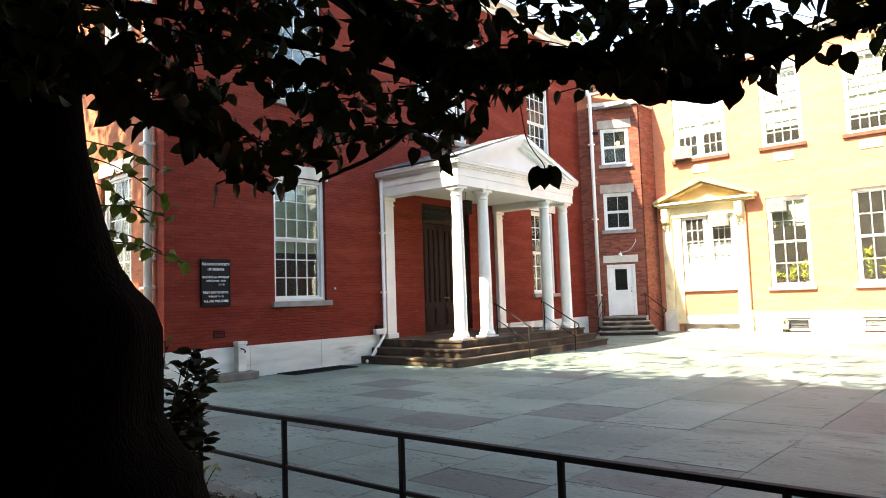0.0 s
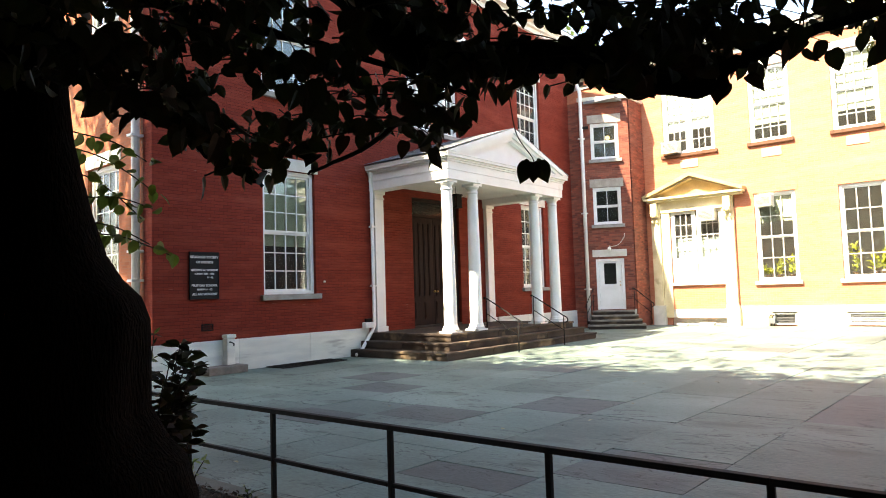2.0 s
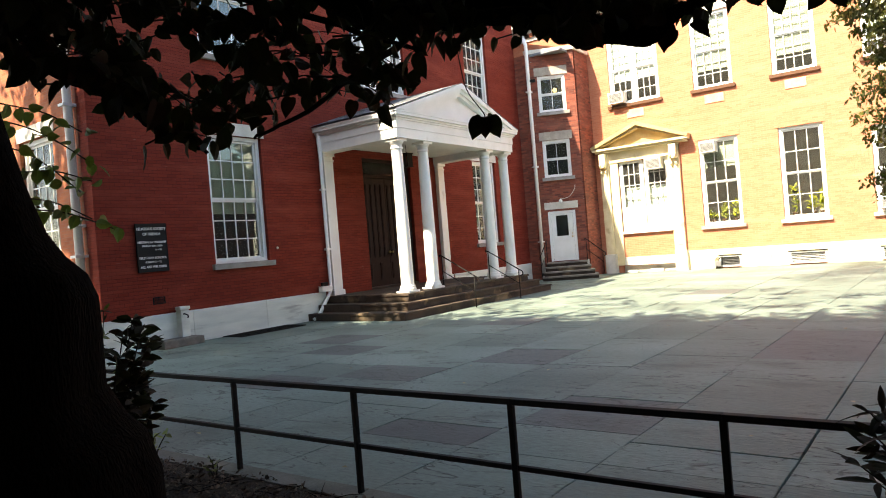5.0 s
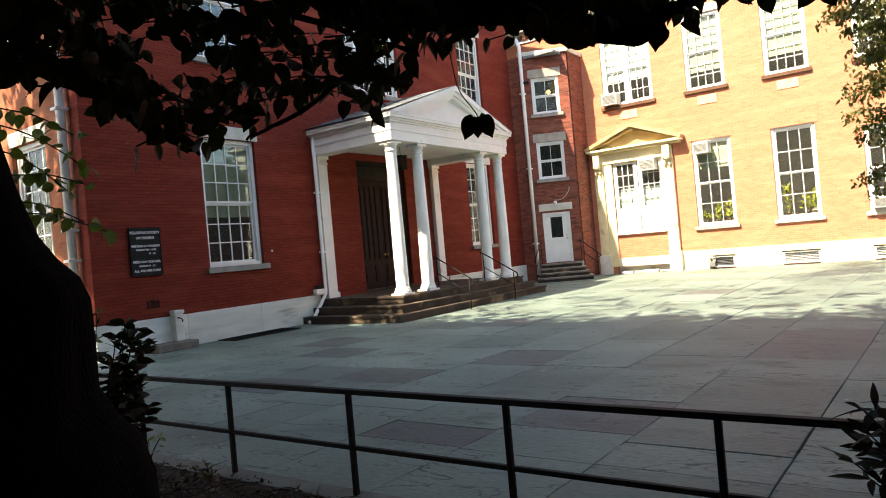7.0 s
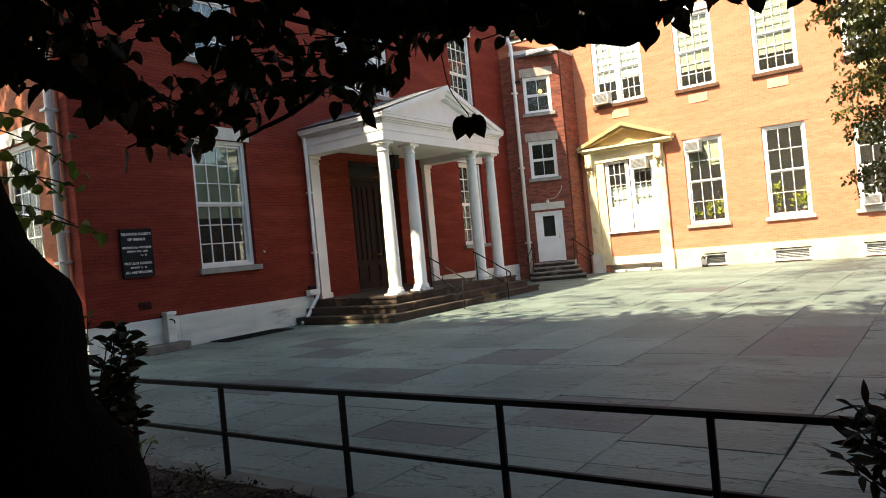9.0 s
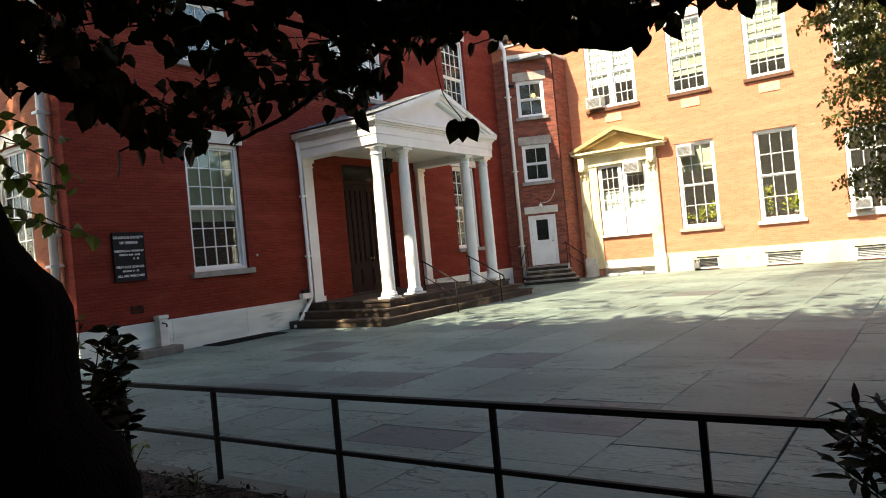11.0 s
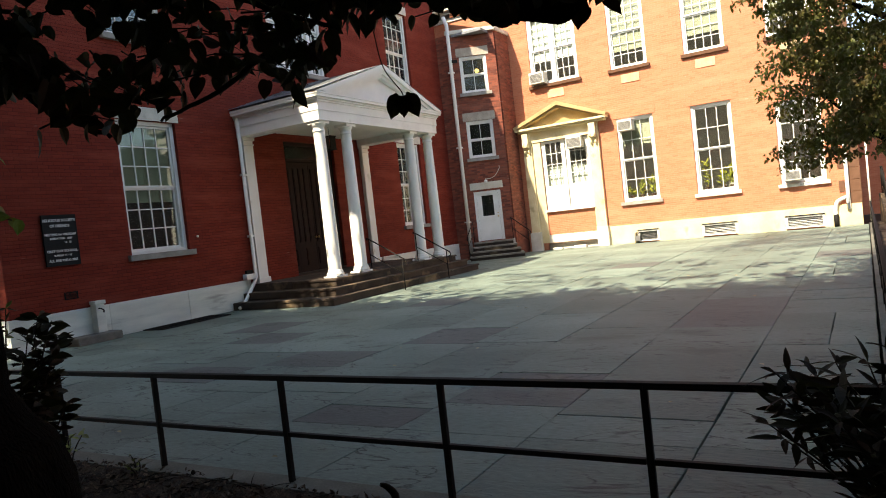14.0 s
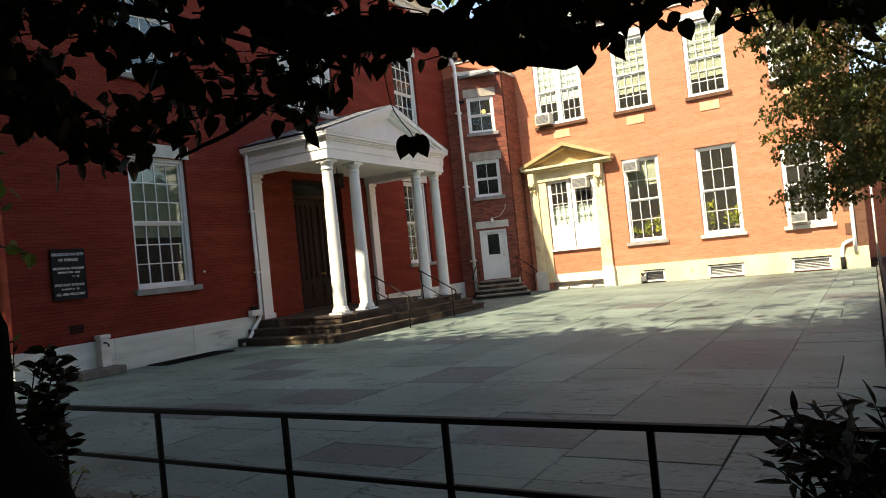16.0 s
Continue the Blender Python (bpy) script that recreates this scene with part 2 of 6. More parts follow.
def cleft_stone(name, base, second, dark, island, warp):
    """Split bluestone: layered ledges, fine ripple, dark lines for cracks and ledge shade, and tone from slab to slab.
    """
    m = material(name, base, 0.68, second, 0.8, (1, 0.5, 1), 30, 0.0, stain=dark, stain_scale=1.4, stain_at=0.60, island=island)
    n, l = m.node_tree.nodes, m.node_tree.links
    b = n["Principled BSDF"]
    co, info = n.new("ShaderNodeTexCoord"), n.new("ShaderNodeObjectInfo")
    shift = n.new("ShaderNodeVectorMath")
    l.new(co.outputs["Object"], shift.inputs[0])
    l.new(info.outputs["Random"], shift.inputs[1])
    mp = n.new("ShaderNodeMapping")
    mp.inputs["Scale"].default_value = (1.5, 0.5, 1)
    mp.inputs["Rotation"].default_value = (0, 0, 0.35)
    l.new(shift.outputs[0], mp.inputs[0])
    no, rip = n.new("ShaderNodeTexNoise"), n.new("ShaderNodeTexNoise")
    no.inputs["Scale"].default_value, no.inputs["Detail"].default_value, no.inputs["Distortion"].default_value = 1.9, 7, warp
    rip.inputs["Scale"].default_value, rip.inputs["Detail"].default_value = 22, 5
    l.new(mp.outputs[0], no.inputs[0])
    l.new(mp.outputs[0], rip.inputs[0])
    step = n.new("ShaderNodeMath")
    step.operation = 'SNAP'
    step.inputs[1].default_value = 0.085
    l.new(no.outputs[0], step.inputs[0])
    total = n.new("ShaderNodeMath")
    total.operation = 'MULTIPLY_ADD'
    l.new(step.outputs[0], total.inputs[0])
    total.inputs[1].default_value = 7.0
    soft = n.new("ShaderNodeMath")
    soft.operation = 'MULTIPLY'
    soft.inputs[1].default_value = 0.35
    l.new(rip.outputs[0], soft.inputs[0])
    l.new(soft.outputs[0], total.inputs[2])
    bp = n.new("ShaderNodeBump")
    bp.inputs["Strength"].default_value, bp.inputs["Distance"].default_value = 1.0, 0.018
    l.new(total.outputs[0], bp.inputs["Height"])
    l.new(bp.outputs[0], b.inputs["Normal"])
    ridge = n.new("ShaderNodeMath")                       # thin dark lines for splits and the shade under their ledges, put in the colour
    ridge.operation = 'PINGPONG'
    ridge.inputs[1].default_value = 0.085
    l.new(no.outputs[0], ridge.inputs[0])
    line = n.new("ShaderNodeMapRange")
    line.inputs[1].default_value, line.inputs[2].default_value, line.inputs[3].default_value, line.inputs[4].default_value = 0.0, 0.013, 0.95, 0.0
    l.new(ridge.outputs[0], line.inputs[0])
    gate_n, gate_r, both = n.new("ShaderNodeTexNoise"), n.new("ShaderNodeMapRange"), n.new("ShaderNodeMath")
    gate_n.inputs["Scale"].default_value = 1.1
    l.new(shift.outputs[0], gate_n.inputs[0])
    gate_r.inputs[1].default_value, gate_r.inputs[2].default_value = 0.46, 0.54
    l.new(gate_n.outputs[0], gate_r.inputs[0])
    both.operation = 'MULTIPLY'
    l.new(line.outputs[0], both.inputs[0])
    l.new(gate_r.outputs[0], both.inputs[1])
    mix = n.new("ShaderNodeMix")
    mix.data_type = 'RGBA'
    old = b.inputs["Base Color"].links[0].from_socket
    l.new(both.outputs[0], mix.inputs[0])
    l.new(old, mix.inputs[6])
    mix.inputs[7].default_value = (0.03, 0.033, 0.03, 1)
    l.new(mix.outputs[2], b.inputs["Base Color"])
    return m


M_SLAB = cleft_stone("bluestone", (0.160, 0.210, 0.180), (0.108, 0.146, 0.124), (0.084, 0.108, 0.092), 0.17, 0.8)
M_SLAB_RED = cleft_stone("purple_bluestone", (0.108, 0.122, 0.114), (0.084, 0.091, 0.086), (0.070, 0.072, 0.066), 0.14, 0.8)
M_JOINT = material("dirt_in_joints", (0.022, 0.020, 0.017), 0.95, (0.012, 0.011, 0.010), 3, grain=90, bump=0.3)
M_SOIL = material("dark_mulch", (0.06, 0.042, 0.03), 0.95, (0.02, 0.016, 0.013), 5, grain=70, bump=0.9, depth=0.03)
M_CONCRETE = material("kerb_concrete", (0.17, 0.17, 0.145), 0.85, (0.12, 0.12, 0.10), 3, grain=60, bump=0.3)
M_IRON = material("black_iron", (0.007, 0.007, 0.007), 0.72, (0.014, 0.011, 0.009), 12, grain=120, bump=0.15, metal=0.0)
M_SLATE = material("slate", (0.19, 0.21, 0.23), 0.6, (0.12, 0.13, 0.15), 5, grain=60, bump=0.25, island=0.3)
M_DOOR = material("dark_brown_door", (0.026, 0.011, 0.008), 0.72, (0.017, 0.008, 0.006), 2, (8, 8, 1), 40, 0.12)
# bark near black: the deep shade under the crown is in its colour
M_BARK = material("shade_darkened_bark", (0.008, 0.006, 0.005), 0.95, (0.004, 0.003, 0.0025), 3, (3, 3, 0.6), 26, 1.0, depth=0.04)
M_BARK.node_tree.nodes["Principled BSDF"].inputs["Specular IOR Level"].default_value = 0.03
M_TWIG = material("twig_bark", (0.035, 0.027, 0.02), 0.9, (0.02, 0.016, 0.012), 8, grain=60, bump=0.4)
# leaf colours darkened for the shade below the boughs; the crown stays green
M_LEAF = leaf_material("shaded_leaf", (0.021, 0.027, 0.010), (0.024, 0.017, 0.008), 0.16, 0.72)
M_LEAF_RED = leaf_material("shaded_purple_leaf", (0.028, 0.015, 0.009), (0.018, 0.013, 0.008), 0.15, 0.72)
M_LEAF_SUN = leaf_material("green_leaf", (0.075, 0.115, 0.022), (0.12, 0.10, 0.03), 0.3)
M_LEAF_LIGHT = leaf_material("light_green_leaf", (0.088, 0.105, 0.022), (0.13, 0.085, 0.03), 0.32)
M_LEAF_FAR = leaf_material("far_leaf", (0.10, 0.15, 0.035), (0.14, 0.16, 0.05), 0.35)
M_GLASS = glass_material("window_glass")
M_BLIND = material("pale_blind", (0.54, 0.51, 0.40), 0.8, (0.44, 0.42, 0.33), 2, grain=40, bump=0.05)
M_AMBER = material("amber_blind", (0.86, 0.66, 0.30), 0.8, (0.74, 0.55, 0.24), 2, grain=40, bump=0.05)
M_CURTAIN = material("green_grey_shade", (0.62, 0.60, 0.42), 0.9, (0.5, 0.48, 0.34), 2, grain=40, bump=0.05)
# near-black put on interior surfaces so the rooms read as unlit
M_DARK = material("unlit_room_dark", (0.05, 0.045, 0.04), 0.9, (0.03, 0.03, 0.028), 1, grain=20, bump=0.0)
M_ROOM = material("pale_room", (0.52, 0.48, 0.43), 0.9, (0.44, 0.40, 0.36), 0.7, grain=20, bump=0.0)
M_SIGN = material("sign_board", (0.014, 0.014, 0.014), 0.78, (0.02, 0.02, 0.02), 4, grain=60, bump=0.1)
M_LETTER = material("sign_letters", (0.88, 0.88, 0.85), 0.6, (0.62, 0.62, 0.6), 20, grain=60, bump=0.0)
M_ACGRILLE = material("grille_grey", (0.17, 0.17, 0.165), 0.6, (0.12, 0.12, 0.12), 5, grain=80, bump=0.08)
M_ACCASE = material("enamelled_case", (0.56, 0.55, 0.50), 0.5, (0.46, 0.45, 0.41), 5, grain=70, bump=0.05)
M_LITTER = leaf_material("dry_leaf", (0.34, 0.31, 0.22), (0.2, 0.16, 0.1), 0.1, 0.8)
M_BRASS = material("brass", (0.6, 0.42, 0.16), 0.35, (0.5, 0.35, 0.12), 8, grain=60, bump=0.05, metal=0.9)
M_FARWALL = material("far_pale_wall", (0.62, 0.55, 0.40), 0.85, (0.55, 0.48, 0.34), 0.6, grain=10, bump=0.05)
M_PLANT = leaf_material("houseplant_leaf", (0.30, 0.32, 0.04), (0.5, 0.42, 0.05), 0.3)


# ---- mesh helpers ----
def box(bm, x0, x1, y0, y1, z0, z1, bev=0.0):
    vs = [bm.verts.new((x, y, z)) for x in (x0, x1) for y in (y0, y1) for z in (z0, z1)]
    fs = [bm.faces.new([vs[i] for i in q]) for q in ((0, 1, 3, 2), (4, 6, 7, 5), (0, 4, 5, 1), (2, 3, 7, 6), (0, 2, 6, 4), (1, 5, 7, 3))]
    if bev:
        edges = {e for f in fs for e in f.edges}
        bmesh.ops.bevel(bm, geom=list(edges), offset=bev, segments=2, affect='EDGES', profile=0.6)
    return fs


def prism(bm, outline, y0, y1):
    """A slab with the given outline in x and z, between two depths."""
    a = [bm.verts.new((x, y0, z)) for x, z in outline]
    b = [bm.verts.new((x, y1, z)) for x, z in outline]
    bm.faces.new(a)
    bm.faces.new(b[::-1])
    for i in range(len(a)):
        j = (i + 1) % len(a)
        bm.faces.new((a[j], a[i], b[i], b[j]))


def turned(bm, profile, cx=0.0, cy=0.0, n=24):
    """A solid of revolution about a vertical axis; profile rows of radius, height from the bottom up."""
    rings = [[bm.verts.new((cx + r * math.cos(2 * math.pi * k / n), cy + r * math.sin(2 * math.pi * k / n), z)) for k in range(n)] for r, z in profile]
    for a, b in zip(rings, rings[1:]):
        for k in range(n):
            f = bm.faces.new((a[k], a[(k + 1) % n], b[(k + 1) % n], b[k]))
            f.smooth = True
    bm.faces.new(rings[0][::-1])
    bm.faces.new(rings[-1])


def tube(bm, points, radii, n=8, wobble=0.0, rng=None):
    """A tapered pipe along a line of points."""
    pts = [Vector(p) for p in points]
    if not isinstance(radii, (list, tuple)):
        radii = [radii] * len(pts)
    rings, side = [], None
    for i, p in enumerate(pts):
        way = (pts[min(i + 1, len(pts) - 1)] - pts[max(i - 1, 0)]).normalized()
        if side is None:
            side = way.orthogonal().normalized()
        side = (side - way * side.dot(way)).normalized()
        other = way.cross(side)
        ring = []
        for k in range(n):
            a = 2 * math.pi * k / n
            r = radii[i] * (1 + (wobble * (rng.random() - 0.5) if rng else 0))
            ring.append(bm.verts.new(p + side * (r * math.cos(a)) + other * (r * math.sin(a))))
        rings.append(ring)
    for a, b in zip(rings, rings[1:]):
        for k in range(n):
            f = bm.faces.new((a[k], a[(k + 1) % n], b[(k + 1) % n], b[k]))
            f.smooth = True
    bm.faces.new(rings[0][::-1])
    bm.faces.new(rings[-1])


def smooth_line(points, steps=6):
    """Points along a curve through the given ones."""
    p = [Vector(q) for q in points]
    out = []
    for i in range(len(p) - 1):
        a, b, c, d = p[max(i - 1, 0)], p[i], p[i + 1], p[min(i + 2, len(p) - 1)]
        for s in range(steps):
            t = s / steps
            out.append(0.5 * ((2 * b) + (c - a) * t + (2 * a - 5 * b + 4 * c - d) * t * t + (3 * b - a - 3 * c + d) * t ** 3))
    out.append(p[-1])
    return out


def part(name, bm, mat, parent, label=""):
    """One mesh object under a thing or a part."""
    me = bpy.data.meshes.new(name)
    bmesh.ops.recalc_face_normals(bm, faces=bm.faces)
    bm.to_mesh(me)
    bm.free()
    me.materials.append(mat)
    ob = new(name, me)
    ob.parent = parent
    if label:
        ob["label"] = label
    return ob


def thing(name, label, category, m=None, group="", kind=""):
    ob = new(name)
    ob.empty_display_size = 0.2
    if m is not None:
        ob.matrix_basis = m
    return tagged(ob, label, category, group, kind)


def boxes(*rows, bev=0.0):
    bm = bmesh.new()
    for r in rows:
        box(bm, *r, bev=bev)
    return bm


def wall_cells(bm, x0, x1, z0, z1, y0, y1, openings):
    """A wall from x0 to x1 with openings (xa, xb, za, zb) that go through it."""
    xs = sorted({x0, x1, *(v for o in openings for v in o[:2])})
    zs = sorted({z0, z1, *(v for o in openings for v in o[2:])})
    for a, b in zip(xs, xs[1:]):
        run = None
        for c, d in zip(zs, zs[1:]):
            hole = any(o[0] < (a + b) / 2 < o[1] and o[2] < (c + d) / 2 < o[3] for o in openings)
            if hole:
                if run:
                    box(bm, a, b, y0, y1, *run)
                run = None
            else:
                run = (run[0] if run else c, d)
        if run:
            box(bm, a, b, y0, y1, *run)


def along(x, y, turn, z=0.0):
    """A frame on a wall: local x runs along it to the right as one faces it, local -y points out of it."""
    return pose(x, y, z, 0, 0, turn)


# ---- ground ----
def sheet(name, rows, mat, label, category):
    bm = bmesh.new()
    for r in rows:
        box(bm, *r)
    ob = part(name, bm, mat, None)
    return tagged(ob, label, category, kind="structure")


ground = sheet("ground", [(-900, 900, -900, 900, -0.5, -0.05)], M_JOINT, "dark packed earth below the paving", "ground")

STRIPS = [0.62, -0.55, -1.75, -2.95, -4.12, -5.30, -6.45, -7.75, -8.88, -10.02, -11.17, -12.34, -13.36]
SKEW = -0.042                                              # the strips run slightly out of square with the front
SLAB_X0, SLAB_X1 = 3.40, 26.60

# ---- main building ----
FX0, FX1, TOP = 6.85, 24.42, 11.3
WIN_W = 1.56
facade_openings = [(9.54, 9.54 + WIN_W, 1.66, 4.66), (20.64, 20.64 + WIN_W, 1.66, 4.66),
                   (9.54, 9.54 + WIN_W, 6.5, 9.5), (20.64, 20.64 + WIN_W, 6.5, 9.5), (14.64, 17.10, 6.5, 9.3),
                   (14.75, 16.99, 0.57, 4.42)]
bm = bmesh.new()
wall_cells(bm, FX0, FX1, 0.0, TOP, 0.0, 0.35, facade_openings)
wall_north = tagged(part("wall_north", bm, M_FACADE, None), "deep red painted brick front wall of the meeting house", "wall", kind="structure")

END_LEN = 16.0
end_openings = [(END_LEN - 2.95, END_LEN - 1.42, 1.66, 4.66), (END_LEN - 2.95, END_LEN - 1.42, 6.5, 9.5),
                (END_LEN - 7.2, END_LEN - 5.67, 1.66, 4.66), (END_LEN - 7.2, END_LEN - 5.67, 6.5, 9.5),
                (END_LEN - 11.5, END_LEN - 9.97, 1.66, 4.66), (END_LEN - 11.5, END_LEN - 9.97, 6.5, 9.5)]
bm = bmesh.new()
wall_cells(bm, 0.0, END_LEN - 0.352, 0.0, TOP, 0.0, 0.35, end_openings)
wall_west = part("wall_west", bm, M_END, None)
wall_west.matrix_basis = along(FX0, END_LEN, -90)
tagged(wall_west, "sunlit orange-red brick end wall of the meeting house", "wall", kind="structure")
wall_back = tagged(part("wall_back", boxes((FX0, FX1, END_LEN, END_LEN + 0.35, 0, TOP), (FX1 - 0.35, FX1 - 0.002, 0.352, END_LEN, 0, TOP)), M_END, None),
                   "plain red brick rear walls of the meeting house", "wall", kind="structure")
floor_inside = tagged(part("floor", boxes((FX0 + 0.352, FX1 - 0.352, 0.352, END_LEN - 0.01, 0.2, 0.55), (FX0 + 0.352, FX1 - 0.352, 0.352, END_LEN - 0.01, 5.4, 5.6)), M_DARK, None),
                      "wooden floors inside the meeting house, coloured dark as unlit", "floor", kind="structure")
ceiling = tagged(part("ceiling", boxes((FX0 + 0.352, FX1 - 0.352, 0.352, END_LEN - 0.01, 10.6, 10.8)), M_DARK, None), "plain ceiling inside the meeting house, coloured dark as unlit", "ceiling", kind="structure")
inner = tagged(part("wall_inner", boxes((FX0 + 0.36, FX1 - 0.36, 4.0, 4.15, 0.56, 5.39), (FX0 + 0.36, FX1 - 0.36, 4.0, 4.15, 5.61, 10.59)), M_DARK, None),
               "interior partition wall behind the windows, coloured dark as unlit", "wall", kind="structure")

main_roof = thing("roof", "low slate roof with a white moulded wooden cornice", "roof", kind="structure")
bm = bmesh.new()
for k, (o, z0, z1) in enumerate(((0.10, TOP, TOP + 0.16), (0.24, TOP + 0.16, TOP + 0.28), (0.46, TOP + 0.28, TOP + 0.46))):
    box(bm, FX0 - o, FX1 + o, -o, END_LEN + 0.35 + o, z0, z1)
part("cornice", bm, M_WHITE, main_roof, "white painted wooden cornice")
bm = bmesh.new()
ridge, eave = TOP + 3.4, TOP + 0.47
a = [bm.verts.new(v) for v in ((FX0 - .5, -.5, eave), (FX1 + .5, -.5, eave), (FX1 + .5, END_LEN + .85, eave), (FX0 - .5, END_LEN + .85, eave), (FX0 - .5, 8.1, ridge), (FX1 + .5, 8.1, ridge))]
for q in ((0, 1, 5, 4), (2, 3, 4, 5), (0, 4, 3), (1, 2, 5), (3, 2, 1, 0)):
    bm.faces.new([a[i] for i in q])
part("slating", bm, M_SLATE, main_roof, "dark grey slate roofing")


def plinth(name, m, runs, h, mat, label, proud=0.05):
    """A stone base course built of long slabs, each a part."""
    root = thing(name, label, "base course", m, kind="structure")
    for a, b in runs:
        n = max(1, round((b - a) / 1.9))
        for i in range(n):
            x0, x1 = a + (b - a) * i / n, a + (b - a) * (i + 1) / n
            part("stone", boxes((x0 + 0.003, x1 - 0.003, -proud, -0.002, 0.0, h), bev=0.006), mat, root)
    return root


plinth("baseboard_north", along(0, 0, 0), [(FX0 - 0.05, 12.86), (18.96, FX1)], 0.70, M_MARBLE, "grey-white veined marble base course under the red wall")
plinth("baseboard_west", along(FX0, END_LEN, -90), [(0.0, END_LEN)], 0.70, M_MARBLE, "grey-white marble base course of the end wall")


# ---- windows ----
def sash_window(name, m, w, h, cols, up, low, label, sill=M_SILL, lintel=M_LIMESTONE, back=0.12, blind=0.0, blind_mat=M_BLIND, split=0.5,
                casing=0.10, lintel_h=0.30, lintel_out=0.10, mull=1, gap=0.0):
    """A double-hung window in an opening w x h; local origin at the opening's lower left corner on the wall's face."""
    root = thing(name, label, "window", m, kind="structure")
    c = casing
    fr = boxes((0, c, back - 0.03, back + 0.12, 0, h), (w - c, w, back - 0.03, back + 0.12, 0, h),
               (c, w - c, back - 0.03, back + 0.12, h - c, h), (c, w - c, back - 0.03, back + 0.12, 0, c * 0.8), bev=0.008)
    bays = [(c, w - c)]
    if mull == 2:
        mid = w / 2
        box(fr, mid - 0.09, mid + 0.09, back - 0.04, back + 0.12, c * 0.8, h - c)
        bays = [(c, mid - 0.09), (mid + 0.09, w - c)]
    if mull == 3:
        a, b = w * 0.25, w * 0.75
        for q in (a, b):
            box(fr, q - 0.08, q + 0.08, back - 0.04, back + 0.12, c * 0.8, h - c)
        bays = [(c, a - 0.08), (a + 0.08, b - 0.08), (b + 0.08, w - c)]
    part("window_frame", fr, M_TRIM, root)
    z0, z1 = c * 0.8, h - c
    zm = z0 + (z1 - z0) * split
    pane_mesh = {}
    for x0, x1 in bays:
        nc = cols if mull != 3 or (x1 - x0) > w * 0.3 else max(1, cols // 2)
        for which, (a, b), rows, y in (("upper_sash", (zm, z1), up, back + 0.02), ("lower_sash", (z0, zm), low, back + 0.06)):
            s = 0.045
            bm = boxes((x0, x0 + s, y, y + 0.04, a, b), (x1 - s, x1, y, y + 0.04, a, b), (x0 + s, x1 - s, y, y + 0.04, a, a + s * 1.1), (x0 + s, x1 - s, y, y + 0.04, b - s * 1.1, b))
            gx, gz = (x1 - x0 - 2 * s) / nc, (b - a - 2.2 * s) / rows
            for i in range(1, nc):
                x = x0 + s + gx * i
                box(bm, x - 0.012, x + 0.012, y + 0.006, y + 0.034, a + s * 1.1, b - s * 1.1)
            for j in range(1, rows):
                z = a + 1.1 * s + gz * j
                box(bm, x0 + s, x1 - s, y + 0.008, y + 0.032, z - 0.012, z + 0.012)
            sash = part(which, bm, M_TRIM, root)
            key = (round(gx, 4), round(gz, 4))
            for i in range(nc):
                for j in range(rows):
                    if key not in pane_mesh:
                        pane_mesh[key] = part("pane", boxes((0, gx, -0.002, 0.002, 0, gz)), M_GLASS, sash)
                        pane = pane_mesh[key]
                    else:
                        pane = new("pane", pane_mesh[key].data)
                        pane.parent = sash
                    tilt = random.uniform(-0.5, 0.5)
                    pane.matrix_basis = pose(x0 + s + gx * i, y + 0.02, a + 1.1 * s + gz * j, random.uniform(-0.4, 0.4), 0, tilt)
                    pane.visible_shadow = False
    if sill:
        part("window_sill", boxes((-0.10, w + 0.10, -0.10, back - 0.03, -0.13, -0.002), bev=0.01), sill, root, "stone sill")
    if lintel:
        part("lintel", boxes((-lintel_out, w + lintel_out, -0.015, 0.1, h + 0.002, h + lintel_h), bev=0.006), lintel, root, "pale stone lintel")
    if blind:
        part("blind", boxes((c, w - c, back + 0.125, back + 0.135, h - c - (h - 2 * c) * blind, h - c)), blind_mat, root, "lowered fabric blind")
    return root


WL = "white twelve-over-twelve sash window in the red brick wall"
sash_window("window_1", along(9.54, 0, 0, 1.66), WIN_W, 3.0, 4, 3, 3, WL + ", shade half lowered", blind=0.62, blind_mat=M_CURTAIN)
sash_window("window_2", along(20.64, 0, 0, 1.66), WIN_W, 3.0, 4, 3, 3, WL + ", pale yellow blind drawn", blind=0.97, blind_mat=M_AMBER)
sash_window("window_3", along(9.54, 0, 0, 6.5), WIN_W, 3.0, 4, 3, 3, WL + ", upper storey")
sash_window("window_4", along(20.64, 0, 0, 6.5), WIN_W, 3.0, 4, 3, 3, WL + ", upper storey", blind=0.3)
sash_window("window_5", along(14.64, 0, 0, 6.5), 2.46, 2.8, 4, 3, 3, "wide white three-part sash window above the porch roof", mull=3, blind=0.25)
for k, (a, b, z0, z1) in enumerate(end_openings):
    sash_window("window_%d" % (6 + k), along(FX0, END_LEN, -90) @ pose(a, 0, z0), b - a, z1 - z0, 4, 3, 3, "white sash window with small panes in the sunlit end wall", blind=0.0)

# hood over the wide upper window
bm = bmesh.new()
prism(bm, [(14.35, 9.62), (17.39, 9.62), (17.39, 9.72), (15.87, 10.2), (14.35, 9.72)], -0.28, -0.002)
tagged(part("window_hood", bm, M_WHITE, None), "cream painted pediment hood above the wide window", "trim", kind="structure")

